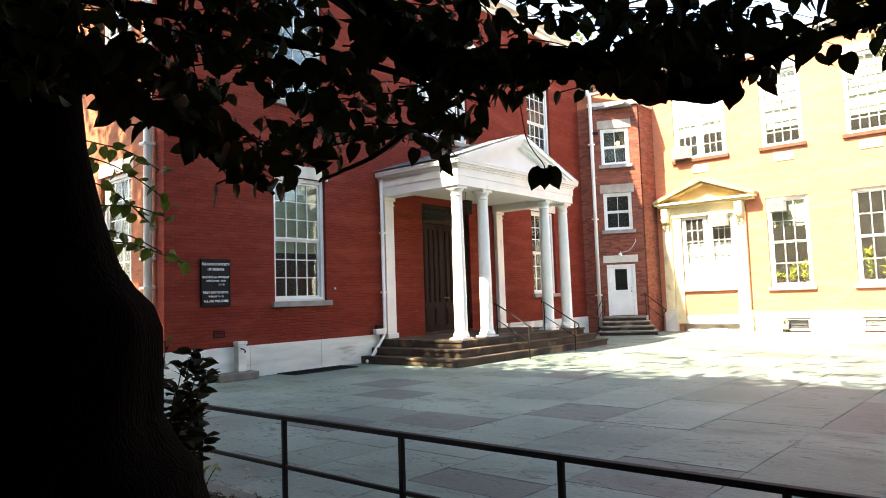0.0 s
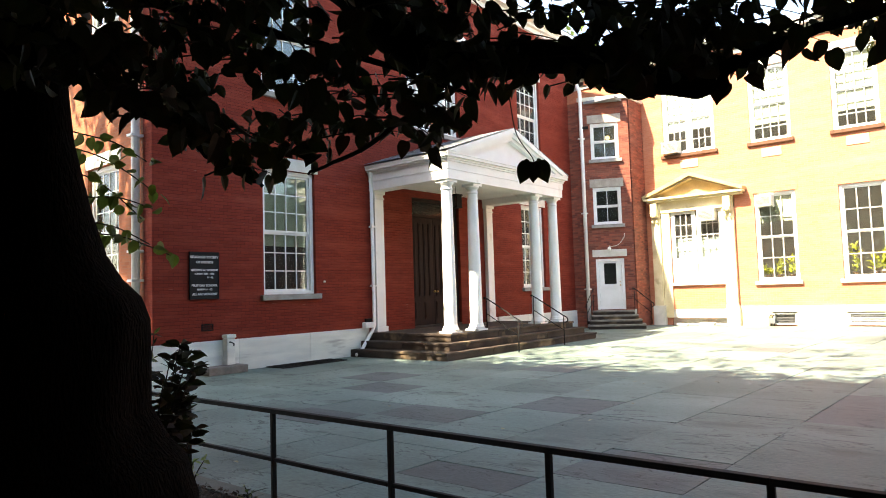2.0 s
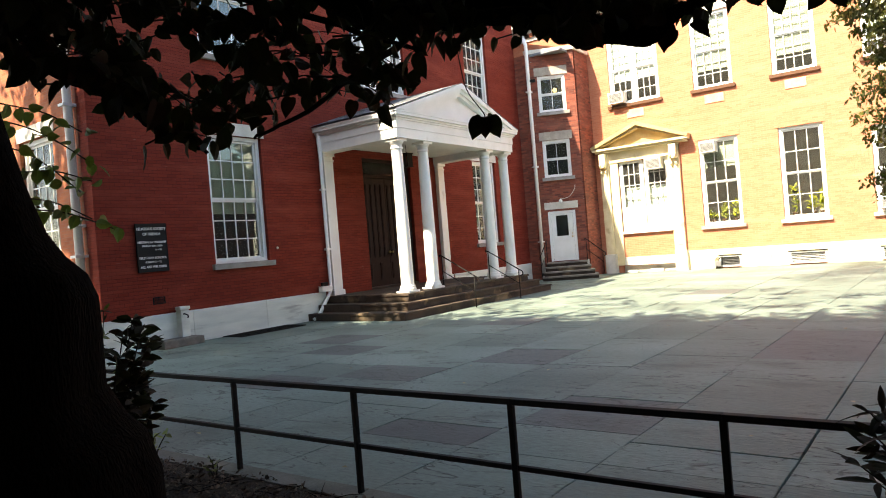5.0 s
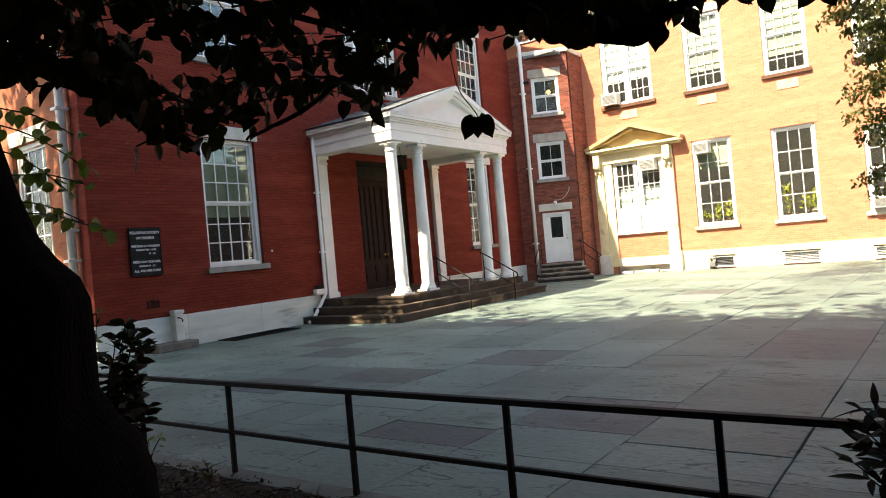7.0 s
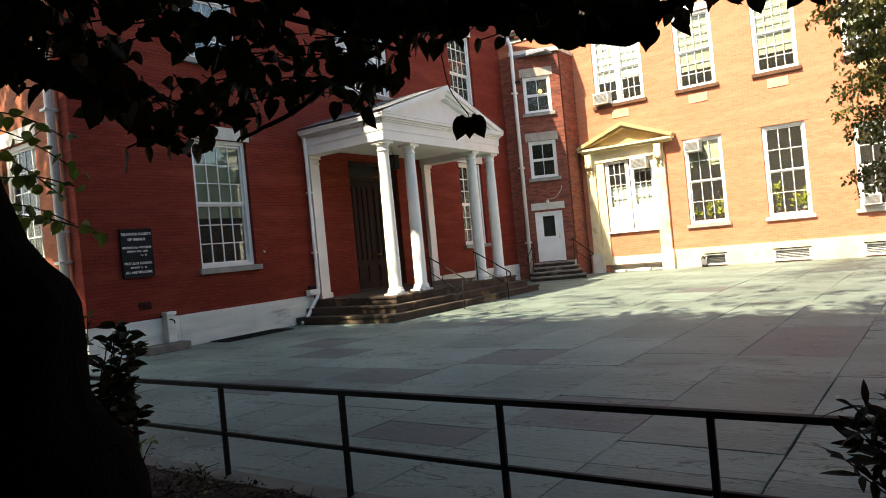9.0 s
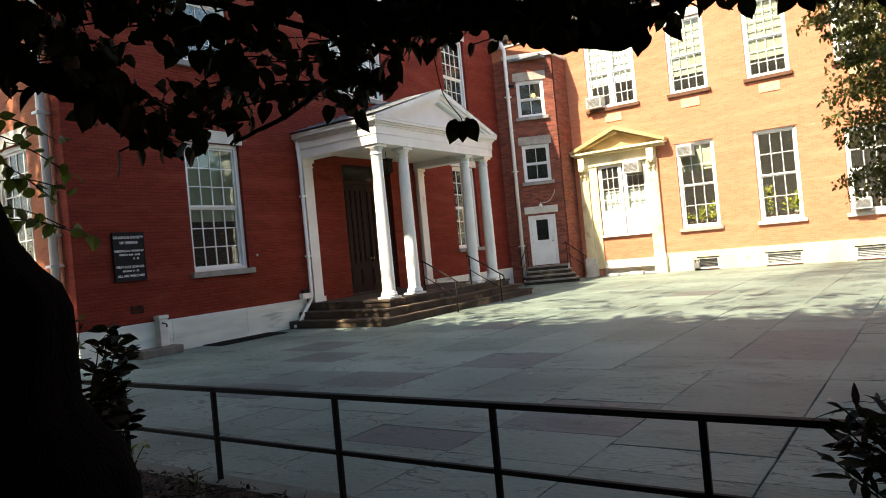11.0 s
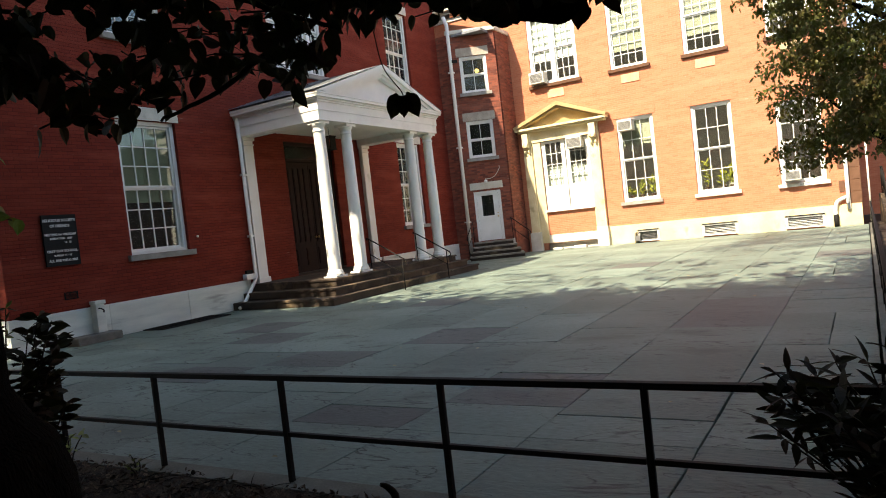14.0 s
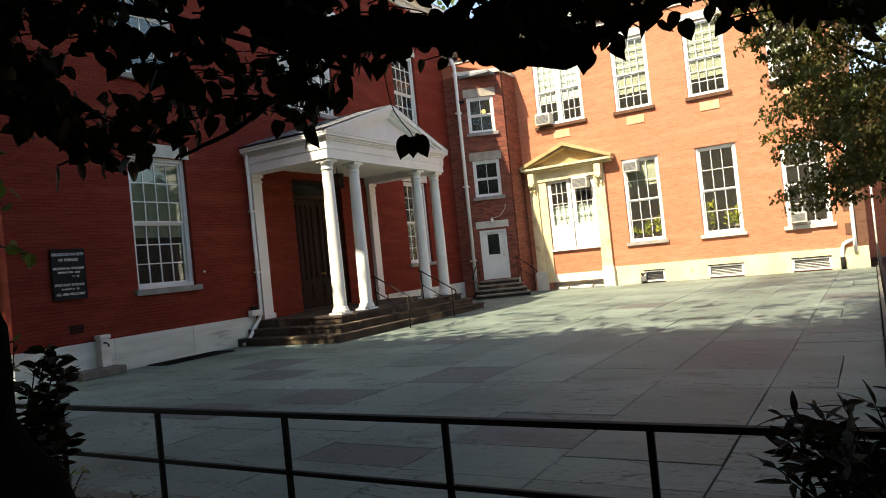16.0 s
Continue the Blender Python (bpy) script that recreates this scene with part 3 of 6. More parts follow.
# ---- wing ----
WX, WY0, WY1, WTOP = 26.64, 0.3, -14.2, 10.25
wing_m = along(WX, WY0, -90)
u = lambda y: WY0 - y
wing_openings = [(u(-6.33), u(-7.72), 1.62, 4.86), (u(-9.08), u(-10.47), 1.62, 4.86), (u(-11.86), u(-13.25), 1.62, 4.50),
                 (u(-3.05), u(-5.05), 6.76, 9.56), (u(-6.33), u(-7.72), 6.76, 9.56), (u(-9.05), u(-10.45), 6.76, 9.56), (u(-11.8), u(-13.2), 6.76, 9.56),
                 (u(-3.15), u(-5.18), 1.62, 4.47),
                 (u(-3.05), u(-5.2), 0.0, 0.27), (u(-6.8), u(-7.52), 0.06, 0.44), (u(-9.16), u(-10.29), 0.06, 0.44), (u(-11.92), u(-13.05), 0.06, 0.44)]
bm = bmesh.new()
wall_cells(bm, 0.0, u(WY1), 0.0, WTOP, 0.0, 0.35, wing_openings)
wall_east = part("wall_east", bm, M_WING, None)
wall_east.matrix_basis = wing_m
tagged(wall_east, "sunlit salmon-orange brick wall of the side wing", "wall", kind="structure")
tagged(part("wall_far", boxes((WX + 0.352, WX + 9, WY1, WY1 + 0.35, 0, WTOP), (WX + 9, WX + 9.3, WY1, 8, 0, WTOP), (WX - 0.002 + 0.0, WX + 9, 8, 8.3, 0, WTOP), (WX, WX + 0.35, WY0 + 0.002, 8, 0, WTOP)), M_WING, None),
       "plain brick end and rear walls of the wing", "wall", kind="structure")
tagged(part("floor_wing", boxes((WX + 0.36, WX + 8.99, WY1 + 0.36, 7.99, 0.2, 0.6), (WX + 0.36, WX + 8.99, WY1 + 0.36, 7.99, 5.2, 5.5), (WX + 2.4, WX + 2.55, WY1 + 0.36, 7.99, 0.61, 5.19), (WX + 2.4, WX + 2.55, WY1 + 0.36, 7.99, 5.51, 10.0)), M_ROOM, None),
       "plain pale floors and partitions inside the wing", "floor", kind="structure")
wing_roof = thing("roof", "flat wing roof with a cream moulded cornice and dentils", "roof", wing_m, kind="structure")
bm = bmesh.new()
for o, z0, z1 in ((0.06, WTOP, WTOP + 0.14), (0.16, WTOP + 0.30, WTOP + 0.42), (0.36, WTOP + 0.42, WTOP + 0.58), (0.44, WTOP + 0.58, WTOP + 0.70)):
    box(bm, -7.7, u(WY1) + o, -o, 9.3, z0, z1)
part("cornice", bm, M_LIMESTONE, wing_roof, "cream cornice")
bm = bmesh.new()
x = 0.0
while x < u(WY1):
    box(bm, x, x + 0.16, -0.15, 0.05, WTOP + 0.14, WTOP + 0.30)
    x += 0.32
part("dentil_band", bm, M_WING, wing_roof)
plinth_wing = plinth("baseboard_east", wing_m, [(u(-5.64), u(-6.78)), (u(-7.54), u(-9.14)), (u(-10.31), u(-11.9)), (u(-13.07), u(WY1))], 0.73, M_BASE, "cream painted stone base course of the wing")
for a, b in ((-6.8, -7.52), (-9.16, -10.29), (-11.92, -13.05)):
    part("stone", boxes((u(a) - 0.02, u(b) + 0.02, -0.05, -0.002, 0.45, 0.73), bev=0.006), M_BASE, plinth_wing)


def cellar_window(m, w, label, broken=False):
    root = thing("cellar_window", label, "window", m, "cellar windows", "structure")
    part("window_frame", boxes((-0.04, 0.03, -0.06, 0.1, 0.05, 0.46), (w - 0.03, w + 0.04, -0.06, 0.1, 0.05, 0.46), (0.03, w - 0.03, -0.06, 0.1, 0.42, 0.46), (0.03, w - 0.03, -0.06, 0.1, 0.05, 0.10)), M_TRIM, root)
    part("hood", boxes((-0.05, w + 0.05, -0.09, 0.0, 0.465, 0.50)), M_IRON, root, "dark metal drip edge")
    bm = bmesh.new()
    for k in range(5):
        z = 0.13 + 0.055 * k
        prism(bm, [(0.03, z), (w - 0.03, z), (w - 0.03, z + 0.012), (0.03, z + 0.012)], 0.0, 0.05)
    part("louvre", bm, M_TRIM if not broken else M_ACGRILLE, root)
    part("backing", boxes((0, w, 0.12, 0.14, 0.06, 0.44)), M_ACGRILLE, root)
    return root


cellar_window(wing_m @ pose(u(-6.8), 0, 0), 0.72, "small white louvred cellar window by a meter box", True)
cellar_window(wing_m @ pose(u(-9.16), 0, 0), 1.13, "small white louvred cellar window in the base course")
cellar_window(wing_m @ pose(u(-11.92), 0, 0), 1.13, "small white louvred cellar window in the base course")
meter = thing("gas_meter", "dark pipes and meter box against the pale base", "meter", wing_m @ pose(u(-6.66), 0, 0))
bm = bmesh.new()
for k in range(4):
    tube(bm, smooth_line([(0.0 + 0.05 * k, -0.12, 0.0), (0.0 + 0.05 * k, -0.14, 0.32 + 0.03 * (k % 2)), (0.04 + 0.05 * k, -0.08, 0.40)], 4), 0.016)
part("pipe", bm, M_IRON, meter)
part("body", boxes((-0.02, 0.20, -0.2, -0.06, 0.08, 0.28), bev=0.02), M_ACGRILLE, meter)

WB_LABEL = "white sash window in the sunlit wing"
wa = sash_window("window_12", wing_m @ pose(wing_openings[0][0], 0, 1.62), 1.39, 3.24, 3, 2, 2, WB_LABEL + ", room with plants on the sill", sill=M_SILL, lintel=M_WING, back=0.10, blind=0.32)
wb = sash_window("window_13", wing_m @ pose(wing_openings[1][0], 0, 1.62), 1.39, 3.24, 3, 2, 2, WB_LABEL + ", plants behind the lower panes", sill=M_LIMESTONE, lintel=M_WING, back=0.10)
wc = sash_window("window_14", wing_m @ pose(wing_openings[2][0], 0, 1.62), 1.39, 2.88, 3, 2, 2, WB_LABEL + ", with an air conditioner in the lower sash", sill=M_LIMESTONE, lintel=M_WING, back=0.10)
w1 = sash_window("window_15", wing_m @ pose(wing_openings[3][0], 0, 6.76), 2.0, 2.8, 3, 4, 3, "wide pair of white sash windows in the upper storey of the wing", sill=M_BROWNSILL, lintel=M_LIMESTONE, back=0.08, blind=0.66, blind_mat=M_TRIM, mull=2, casing=0.12)
w2 = sash_window("window_16", wing_m @ pose(wing_openings[4][0], 0, 6.76), 1.39, 2.8, 4, 4, 3, WB_LABEL + " upper storey, blind lowered", sill=M_BROWNSILL, back=0.08, blind=0.78)
w3 = sash_window("window_17", wing_m @ pose(wing_openings[5][0], 0, 6.76), 1.40, 2.8, 4, 4, 3, WB_LABEL + " upper storey, blind lowered", sill=M_BROWNSILL, back=0.08, blind=0.78)
w4 = sash_window("window_18", wing_m @ pose(wing_openings[6][0], 0, 6.76), 1.40, 2.8, 4, 4, 3, WB_LABEL + " upper storey behind the tree", sill=M_BROWNSILL, back=0.08, blind=0.78)
for y0 in (-3.7, -6.7, -9.42, -12.2):
    tagged(part("stone_patch", boxes((26.615, 26.636, y0 - 0.68, y0, 6.18, 6.5)), M_BUFF, None), "pale stone block let into the brick below a sill", "trim", kind="structure")


def air_conditioner(m, w, h, label):
    root = thing("air_conditioner", label, "air conditioner", m, "window air conditioners")
    part("case", boxes((0, w, -0.34, 0.16, 0, h), bev=0.015), M_ACCASE, root)
    bm = bmesh.new()
    n = 7
    for k in range(n):
        z = 0.06 + (h - 0.12) * k / n
        box(bm, 0.05, w - 0.05, -0.352, -0.34, z, z + (h - 0.12) / n * 0.5)
    part("grille", bm, M_ACGRILLE, root, "grey slotted grille")
    return root


air_conditioner(wing_m @ pose(u(-6.43), 0, 4.34), 0.56, 0.42, "white air conditioner in the head of a tall window")
air_conditioner(wing_m @ pose(u(-4.33), 0, 4.0), 0.64, 0.46, "white air conditioner above the blocked doorway")
air_conditioner(wing_m @ pose(u(-3.08), 0, 6.79), 0.62, 0.46, "white air conditioner on an upper window sill")
air_conditioner(wing_m @ pose(u(-11.98), 0, 1.72), 0.52, 0.38, "white air conditioner in an open lower sash")

# ---- blocked doorway with pediment ----
gate = thing("door_surround", "cream painted classical doorway with brackets and a pediment", "doorway", wing_m, kind="structure")
for a, b in ((-2.44, -2.80), (-5.26, -5.62)):
    pil = part("pilaster", boxes((u(a), u(b), -0.16, -0.002, 0.78, 4.86), (u(a) + 0.07, u(b) - 0.07, -0.175, -0.16, 1.0, 3.9), bev=0.006), M_CREAM, gate)
    part("pedestal", boxes((u(a) - 0.05, u(b) + 0.05, -0.24, -0.002, 0.0, 0.775), bev=0.012), M_LIMESTONE, pil, "pale stone pedestal")
    bm = bmesh.new()
    prism(bm, [(u(a) + 0.05, 4.86), (u(b) - 0.05, 4.86), (u(b) - 0.05, 4.32), (u(a) + 0.05, 4.32)], -0.36, -0.177)
    x = (u(a) + u(b)) / 2
    for dz, r, d in ((4.40, 0.11, -0.30), (4.12, 0.075, -0.22)):
        for sx in (-0.09, 0.09):
            tube(bm, [(x + sx - 0.03, d, dz), (x + sx + 0.03, d, dz)], r, 12)
    part("bracket", bm, M_CREAM, pil, "scrolled cream bracket")
bm = bmesh.new()
c, hw = u(-4.16), 1.90
prism(bm, [(c - hw, 4.98), (c + hw, 4.98), (c + hw, 5.07), (c + hw - 0.05, 5.09), (c, 5.80), (c - hw + 0.05, 5.09), (c - hw, 5.07)], -0.10, -0.002)
# tympanum and rakes take the shade-darkened copy of the cream paint
part("tympanum", bm, M_CREAM_SHADE, gate)
bm = bmesh.new()
for sgn in (-1, 1):
    prism(bm, [(c + sgn * hw, 5.04), (c, 5.78), (c, 5.93), (c + sgn * (hw + 0.04), 5.16)], -0.50, -0.002)
    prism(bm, [(c + sgn * (hw - 0.18), 5.06), (c, 5.68), (c, 5.79), (c + sgn * (hw - 0.1), 5.10)], -0.40, -0.002)
part("rake", bm, M_CREAM_SHADE, gate)
part("entablature", boxes((c - hw, c + hw, -0.46, -0.002, 4.98, 5.06), (c - hw + 0.1, c + hw - 0.1, -0.34, -0.002, 4.90, 4.98), (u(-2.44), u(-5.62), -0.12, -0.002, 4.47, 4.90)), M_CREAM, gate)
part("jamb", boxes((u(-2.82), u(-3.15), -0.08, -0.002, 0.30, 4.47), (u(-5.18), u(-5.24), -0.08, -0.002, 0.30, 4.47)), M_CREAM, gate)
part("apron", boxes((u(-3.15), u(-5.18), -0.06, -0.002, 0.29, 0.62), bev=0.01), M_LIMESTONE, gate, "pale stone band under the brick infill")
part("ledge", boxes((u(-3.12), u(-5.2), -0.12, 0.08, 1.56, 1.64), bev=0.01), M_TRIM, gate)
bm = bmesh.new()
W = u(-5.18) - u(-3.15)
for x0 in (0.0, W / 2 + 0.0):
    box(bm, u(-3.15) + x0 + 0.02, u(-3.15) + x0 + W / 2 - 0.02, 0.03, 0.07, 1.65, 2.62)
    box(bm, u(-3.15) + x0 + 0.14, u(-3.15) + x0 + W / 2 - 0.14, 0.018, 0.03, 1.8, 2.5)
    box(bm, u(-3.15) + x0 + 0.02, u(-3.15) + x0 + 0.17, 0.03, 0.09, 2.62, 4.46)
    box(bm, u(-3.15) + x0 + W / 2 - 0.17, u(-3.15) + x0 + W / 2 - 0.02, 0.03, 0.09, 2.62, 4.46)
    box(bm, u(-3.15) + x0 + 0.17, u(-3.15) + x0 + W / 2 - 0.17, 0.03, 0.09, 4.36, 4.46)
    for i in (1, 2):
        x = u(-3.15) + x0 + 0.17 + (W / 2 - 0.34) * i / 3
        box(bm, x - 0.012, x + 0.012, 0.04, 0.08, 2.62, 4.36)
    for j in (1, 2, 3):
        z = 2.62 + 1.74 * j / 4
        box(bm, u(-3.15) + x0 + 0.17, u(-3.15) + x0 + W / 2 - 0.17, 0.042, 0.078, z - 0.012, z + 0.012)
leaf_door = part("infill_door", bm, M_TRIM, gate, "white glazed double door boarded below")
gp = part("pane", boxes((u(-3.15) + 0.17, u(-5.18) - 0.17, 0.058, 0.062, 2.62, 4.36)), M_GLASS, leaf_door)
gp.visible_shadow = False
part("blind", boxes((u(-3.15) + 0.1, u(-5.18) - 0.1, 0.2, 0.21, 2.4, 3.4)), M_TRIM, leaf_door)
part("backing", boxes((u(-3.05), u(-5.2), 0.12, 0.2, 0.0, 0.27)), M_LIMESTONE, gate)
part("rubble", boxes((u(-3.3), u(-3.75), -0.35, -0.1, 0.0, 0.09), (u(-4.2), u(-4.75), -0.32, -0.08, 0.0, 0.12), bev=0.03), M_LIMESTONE, gate, "pale stones on the ground")

# ---- stair bay in the corner ----
BA, BB = Vector((24.42, -0.5, 0)), Vector((25.25, -2.19, 0))
bay_len = (BB - BA).length
bay_m = along(BA.x, BA.y, math.degrees(math.atan2(BB.y - BA.y, BB.x - BA.x)))
bay_open = [(0.41, 1.49, 6.67, 8.13), (0.41, 1.49, 4.06, 5.54), (0.41, 1.49, 0.70, 2.70)]
bm = bmesh.new()
wall_cells(bm, 0.0, bay_len, 0.0, 9.05, 0.0, 0.3, bay_open)
wall_bay = part("wall_bay", bm, M_BAY, None)
wall_bay.matrix_basis = bay_m
tagged(wall_bay, "weathered brown-red brick face of a narrow stair bay", "wall", kind="structure")
wall_bay_side = part("wall_bay_side", boxes((0.135, 1.39, 0.0, 0.3, 0.0, 9.05)), M_BAY, None)
wall_bay_side.matrix_basis = along(BB.x, BB.y, 0)
tagged(wall_bay_side, "narrow brick side of the stair bay", "wall", kind="structure")
tagged(part("wall_bay_return", boxes((FX1 + 0.002, FX1 + 0.30, -0.498, 0.3, 0.0, 9.05)), M_BAY, None), "short brick return of the stair bay", "wall", kind="structure")
tagged(part("roof_bay", boxes((24.5, 26.63, -2.0, 0.3, 8.95, 9.04)), M_SLATE, None), "flat dark roof of the stair bay", "roof", kind="structure")
cap = part("coping", boxes((-0.06, bay_len + 0.04, -0.08, 0.32, 9.052, 9.2)), M_LIMESTONE, None)
cap.matrix_basis = bay_m
tagged(cap, "pale stone coping along the bay's top", "trim", kind="structure")
tagged(part("coping", boxes((25.33, 26.62, -2.26, -1.9, 9.054, 9.2)), M_LIMESTONE, None), "pale stone coping along the bay's top", "trim", kind="structure")
tagged(part("wall_bay_inner", boxes((25.6, 25.7, -1.7, 0.2, 0.0, 8.9)), M_DARK, None), "wall inside the stair bay, coloured dark as unlit", "wall", kind="structure")
M_OLDSTONE = material("weathered_stone", (0.42, 0.37, 0.31), 0.85, (0.30, 0.26, 0.22), 3, grain=50, bump=0.4, stain=(0.2, 0.17, 0.14), stain_scale=2.5, stain_at=0.56)
BL = "white two-over-two sash window with stone lintel in the bay"
for k, o in enumerate(bay_open[:2]):
    sash_window("window_%d" % (19 + k), bay_m @ pose(o[0], 0, o[2]), 1.08, o[3] - o[2], 2, 1, 1, BL, sill=M_SILL, back=0.07, lintel=M_OLDSTONE, lintel_h=0.34, lintel_out=0.11, casing=0.09)
door = thing("door_2", "white painted door with a dark glass light, closed", "door", bay_m @ pose(0.41, 0, 0.70), kind="structure")
part("door_frame", boxes((0, 0.11, 0.02, 0.14, 0, 2.0), (0.97, 1.08, 0.02, 0.14, 0, 2.0), (0.11, 0.97, 0.02, 0.14, 1.90, 2.0), bev=0.006), M_TRIM, door)
leaf = part("door_leaf", boxes((0.113, 0.30, 0.07, 0.11, 0.01, 1.897), (0.76, 0.967, 0.07, 0.11, 0.01, 1.897), (0.30, 0.76, 0.07, 0.11, 0.01, 1.0), (0.30, 0.76, 0.07, 0.11, 1.82, 1.897)), M_TRIM, door)
part("glass_light", boxes((0.30, 0.76, 0.085, 0.09, 1.0, 1.82)), M_GLASS, leaf)
# dark sheet behind the glass stands in for the unlit stair
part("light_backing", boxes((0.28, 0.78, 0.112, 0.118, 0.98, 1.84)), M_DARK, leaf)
bm = bmesh.new()
bmesh.ops.create_uvsphere(bm, u_segments=12, v_segments=8, radius=0.035, matrix=Matrix.Translation((0.90, 0.04, 0.95)))
tube(bm, [(0.90, 0.04, 0.95), (0.90, 0.075, 0.95)], 0.015)
tube(bm, [(0.90, 0.06, 1.08), (0.90, 0.072, 1.08)], 0.025)
part("door_knob", bm, M_BRASS, leaf, "small brass knob and lock")
part("lintel", boxes((-0.12, 1.2, -0.015, 0.1, 2.08, 2.36), bev=0.006), M_LIMESTONE, door, "pale stone lintel")
lampm = thing("wall_lamp", "small round lamp on the lintel above the white door", "lamp", bay_m @ pose(0.95, 0, 3.08))
bm = bmesh.new()
bmesh.ops.create_uvsphere(bm, u_segments=14, v_segments=10, radius=0.075, matrix=Matrix.Translation((0, -0.12, 0.0)))
part("globe", bm, M_TRIM, lampm)
bm = bmesh.new()
tube(bm, smooth_line([(0, -0.12, 0.06), (0.02, -0.08, 0.13), (0.05, -0.01, 0.10), (0.35, -0.012, 0.16), (0.58, -0.012, 0.45), (0.6, -0.012, 0.6)], 5), 0.01, 6)
part("conduit", bm, M_LIMESTONE, lampm, "pale conduit looping up the brick")
M_BULB = bpy.data.materials.new("warm_bulb")
M_BULB.use_nodes = True
M_BULB.node_tree.nodes["Principled BSDF"].inputs["Emission Color"].default_value = (1.0, 0.62, 0.16, 1)
M_BULB.node_tree.nodes["Principled BSDF"].inputs["Emission Strength"].default_value = 1.4
hang = thing("pendant_lamp", "small warm lamp hanging inside the stair bay", "lamp", bay_m @ pose(1.08, 0.5, 7.62))
bm = bmesh.new()
bmesh.ops.create_uvsphere(bm, u_segments=12, v_segments=8, radius=0.09)
part("globe", bm, M_BULB, hang, "glowing yellow globe")
bm = bmesh.new()
tube(bm, [(0, 0, 0.08), (0, 0, 1.33)], 0.008, 6)
part("cord", bm, M_IRON, hang)
cam_fix = thing("security_camera", "small dark camera on a bracket beside an upper window", "camera", bay_m @ pose(0.24, 0, 7.95))
bm = boxes((-0.12, 0.10, -0.2, -0.1, -0.05, 0.06), bev=0.015)
tube(bm, [(0.0, -0.1, 0.0), (0.0, 0.0, 0.04)], 0.02)
part("body", bm, M_IRON, cam_fix)

M_BROWNSTEP = material("grey_worn_stone", (0.30, 0.27, 0.22), 0.8, (0.16, 0.145, 0.125), 3, grain=60, bump=0.3)
stair = thing("door_steps", "small flight of worn stone steps up to the white door", "steps", bay_m)
for k in range(4):
    d = 0.42 + 0.29 * (3 - k)
    back = -0.055 if k < 3 else -0.002
    st = part("step", boxes((0.22 - 0.06 * (3 - k), 1.78 + 0.12 * (3 - k), -d + 0.04, back, 0.17 * k, 0.17 * k + 0.105), bev=0.008), M_STEP, stair)
    part("tread", boxes((0.20 - 0.06 * (3 - k), 1.80 + 0.12 * (3 - k), -d, back, 0.17 * k + 0.107, 0.17 * (k + 1) - 0.003), bev=0.012), M_BROWNSTEP, st, "pale worn stone tread")
part("stone", boxes((1.80, bay_len, -0.07, -0.002, 0.0, 0.70), bev=0.006), M_LIMESTONE, stair)


def iron_rail(m, run, drop, label, scroll=True):
    """A small handrail down steps: posts, top rail and mid rail, curled end."""
    root = thing("handrail", label, "handrail", m, "iron handrails")
    top = 0.80
    bm = bmesh.new()
    pts = [(0, 0.06, top), (0, -0.02, top + 0.015), (0, -run, top - drop + 0.03)]
    if scroll:
        pts += [(0, -run - 0.10, top - drop - 0.02), (0, -run - 0.13, top - drop - 0.12), (0, -run - 0.05, top - drop - 0.16)]
    tube(bm, smooth_line(pts, 5), 0.017, 8)
    part("top_rail", bm, M_IRON, root)
    bm = bmesh.new()
    tube(bm, [(0, 0, 0.42), (0, -run, 0.42 - drop)], 0.012, 6)
    part("mid_rail", bm, M_IRON, root)
    for y, z in ((0, 0.0), (-run, -drop)):
        bm = bmesh.new()
        tube(bm, [(0, y, z), (0, y, z + top)], 0.015, 6)
        part("post", bm, M_IRON, root)
    return root


iron_rail(bay_m @ pose(0.25, -0.35, 0.68, 0, 0, -16), 0.85, 0.51, "black iron handrail with a curled end beside the steps")
iron_rail(bay_m @ pose(1.80, -0.35, 0.68, 0, 0, 42), 0.85, 0.51, "black iron handrail with a curled end beside the steps")


def downspout(m, pts, r, label, straps=(), mat=M_WHITE):
    root = thing("downspout", label, "downspout", m)
    bm = bmesh.new()
    tube(bm, pts, r, 12)
    part("pipe", bm, mat, root)
    for z in straps:
        p = Vector(pts[0])
        part("strap", boxes((p.x - r * 1.5, p.x + r * 1.5, p.y - r * 1.15, p.y + r * 1.4, z, z + 0.05)), mat, root)
    return root


downspout(along(0, 0, 0), [(24.33, -0.62, 0.28), (24.33, -0.62, 9.4), (24.33, -0.5, 9.75)], 0.075, "tall white downspout in the corner by the bay", (1.5, 4.5, 7.5))
downspout(along(0, 0, 0), [(24.33, -0.62, 0.0), (24.33, -0.62, 0.28)], 0.085, "dark iron shoe below the white downspout", (), M_IRON)
downspout(along(0, 0, 0), [(12.98, -0.12, 4.95), (12.98, -0.12, 0.76), (12.84, -0.16, 0.60), (12.30, -0.28, 0.12), (12.12, -0.3, 0.05)], 0.045, "thin white downspout kicking out over the steps", (1.8, 3.4))
downspout(along(0, 0, 0), [(6.72, 0.42, 0.1), (6.72, 0.42, 11.0)], 0.085, "white downspout on the corner of the end wall", (2.0, 2.6, 5.0, 8.0))
downspout(along(0, 0, 0), smooth_line([(26.54, -13.82, 10.2), (26.54, -13.82, 1.3), (26.54, -13.78, 1.0), (26.52, -13.5, 0.85), (26.52, -13.42, 0.6), (26.52, -13.42, 0.4)], 3), 0.06, "white wing downspout with a swan-neck bend", ())
downspout(along(0, 0, 0), [(26.52, -13.42, 0.0), (26.52, -13.42, 0.40)], 0.08, "dark iron shoe of the wing downspout", (), M_IRON)

